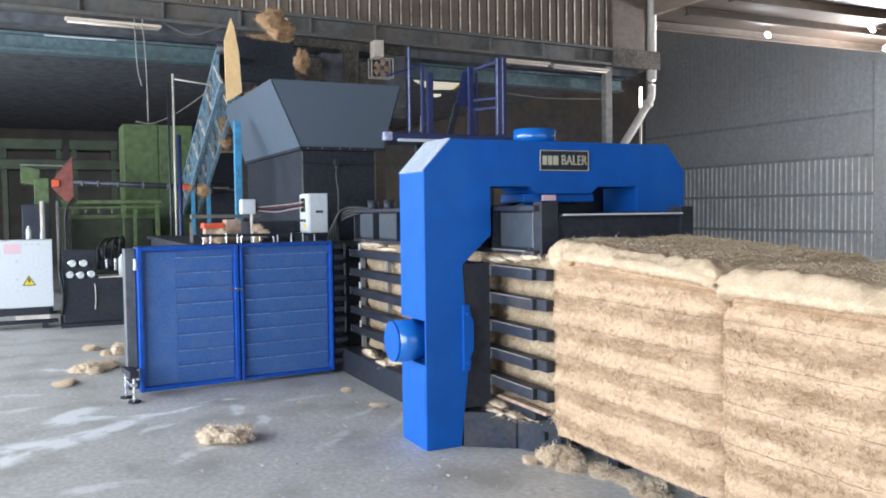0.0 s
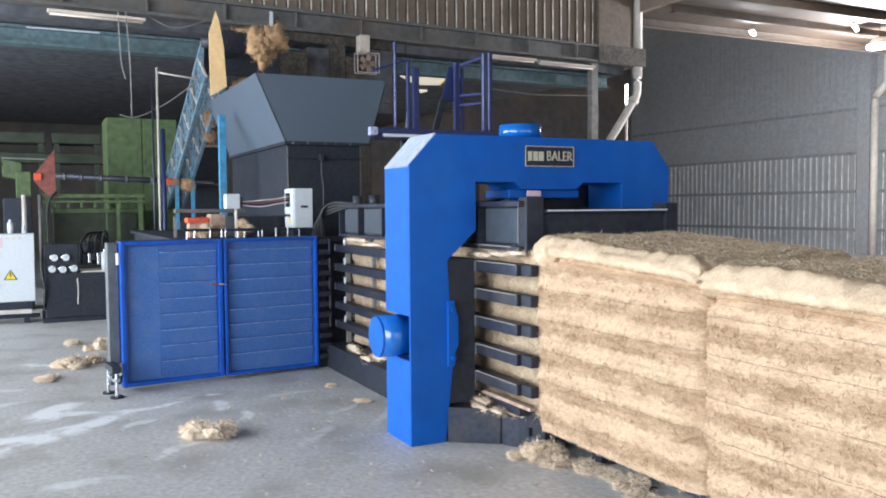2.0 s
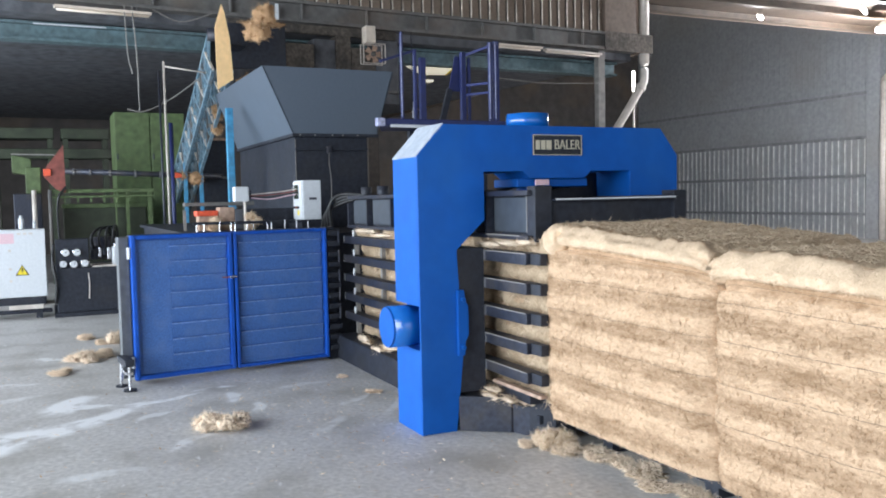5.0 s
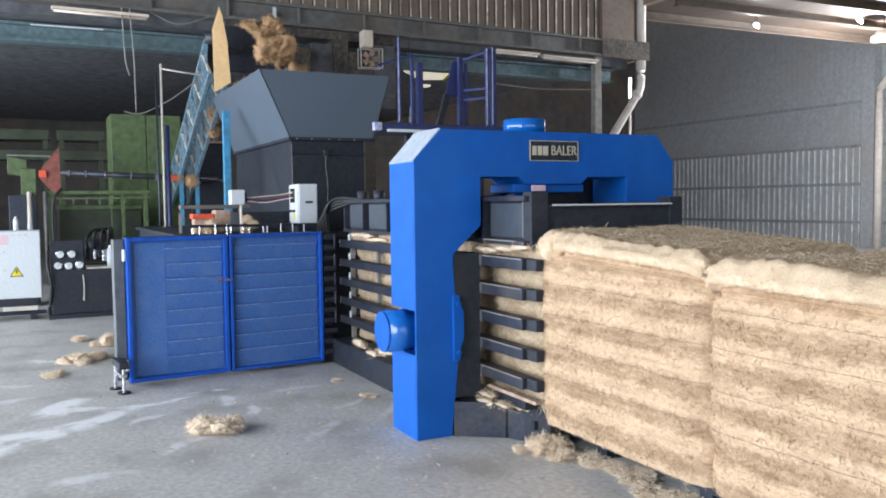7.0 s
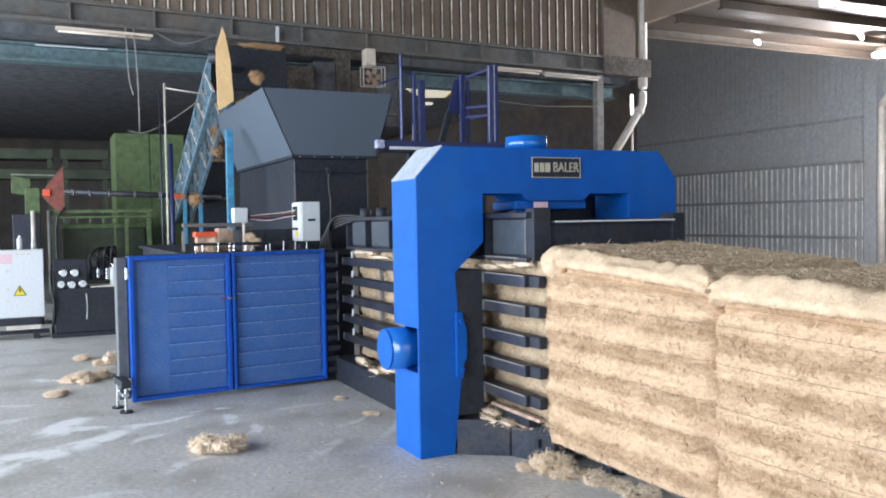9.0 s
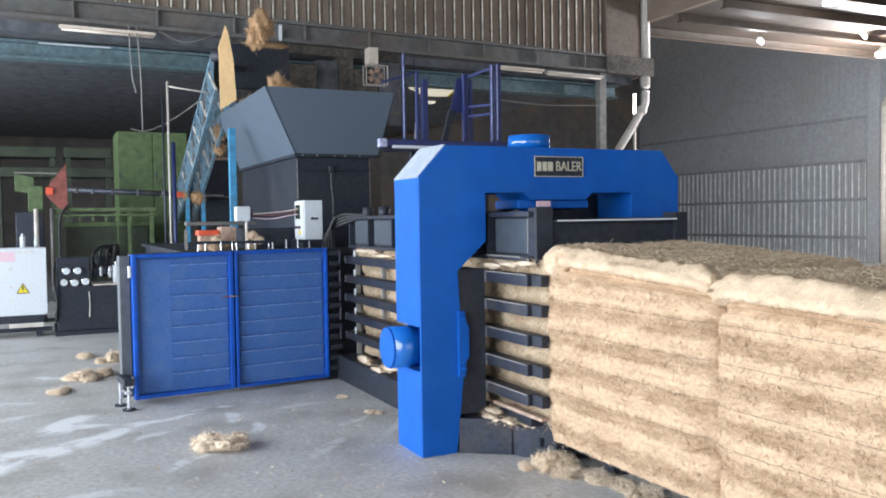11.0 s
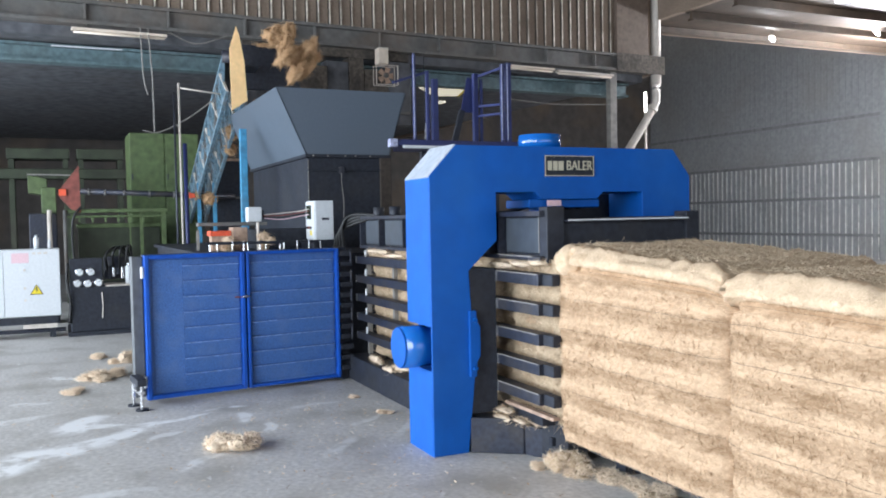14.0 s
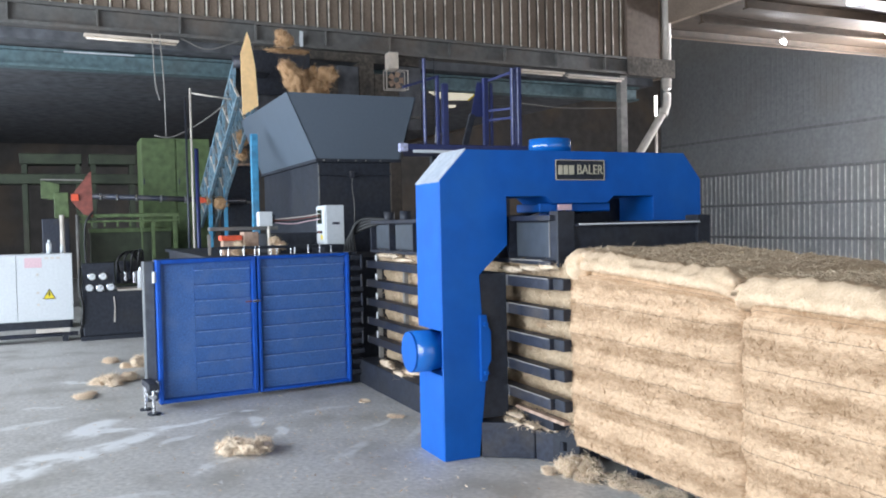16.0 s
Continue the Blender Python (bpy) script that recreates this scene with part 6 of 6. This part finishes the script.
fall(0.17, 0.17, (14, 2.81, 4.11), (14.2, 3.01, 4.06), (14.4, 3.1, 3.97), (14.6, 3.17, 3.82), (14.8, 3.21, 3.63), (14.96, 3.23, 3.27))
fall(0.22, 0.17, (14.4, 2.76, 4.09), (14.6, 2.81, 4), (14.8, 2.86, 3.9), (15, 3, 3.75), (15.16, 3.04, 3.31))
fall(0.11, 0.11, (14.5, 2.41, 4.1), (14.8, 2.51, 3.97), (15, 2.59, 3.78), (15.2, 2.65, 3.57), (15.32, 2.66, 3.31))
fall(0.21, 0.17, (14.8, 2.52, 4.11), (15, 2.66, 4.12), (15.2, 2.76, 4.09), (15.4, 2.94, 4.01), (15.6, 3.12, 3.89), (15.8, 3.18, 3.73), (16, 3.17, 3.53))
fall(0.15, 0.23, (15, 2.43, 4.14), (15.3, 2.61, 4.12), (15.6, 2.7, 4.03), (15.8, 2.78, 3.94), (16, 2.87, 3.69))
fall(0.11, 0.10, (15.4, 2.33, 4.15), (15.7, 2.49, 4.15), (16, 2.71, 4.11))
fall(0.09, 0.09, (15.15, 2.44, 4.05), (15.4, 2.51, 3.8), (15.6, 2.57, 3.51), (15.72, 2.58, 3.25))


def motions():
    for i, (ob, steps) in enumerate(TUFTS):
        turn, t0 = 25 * i % 50, steps[0][0]
        rows = []
        if t0 > 0:
            # waiting on the feed tray behind the discharge plate
            wait = pose(-13.15 + 0.08 * math.sin(3.1 * i), 3.05 + 0.1 * math.sin(1.7 * i), 3.28, 0, 0, turn)
            rows = [(0.0, wait)] + ([(t0 - 0.3, wait)] if t0 > 0.4 else []) + ([(t0 - 0.12, pose(-12.55, 2.88, 3.70, 0, 0, turn))] if t0 > 0.2 else [])
        for k, (t, y, z) in enumerate(steps):
            rows.append((t, pose(-11.3 + 0.05 * math.sin(i), y, z, 6 * k, 0, turn)))
        t, y, z = steps[-1]
        if t < 15.79:
            rest = pose(-11.3 + 0.6 * math.sin(2.1 * i), 3.24 + 0.02 * math.sin(i), 2.88 + 0.001 * i, 6 * len(steps), 0, turn)
            rows += [(t + 0.2, rest), (16.0, rest)]
        walk(ob, rows)


motions()
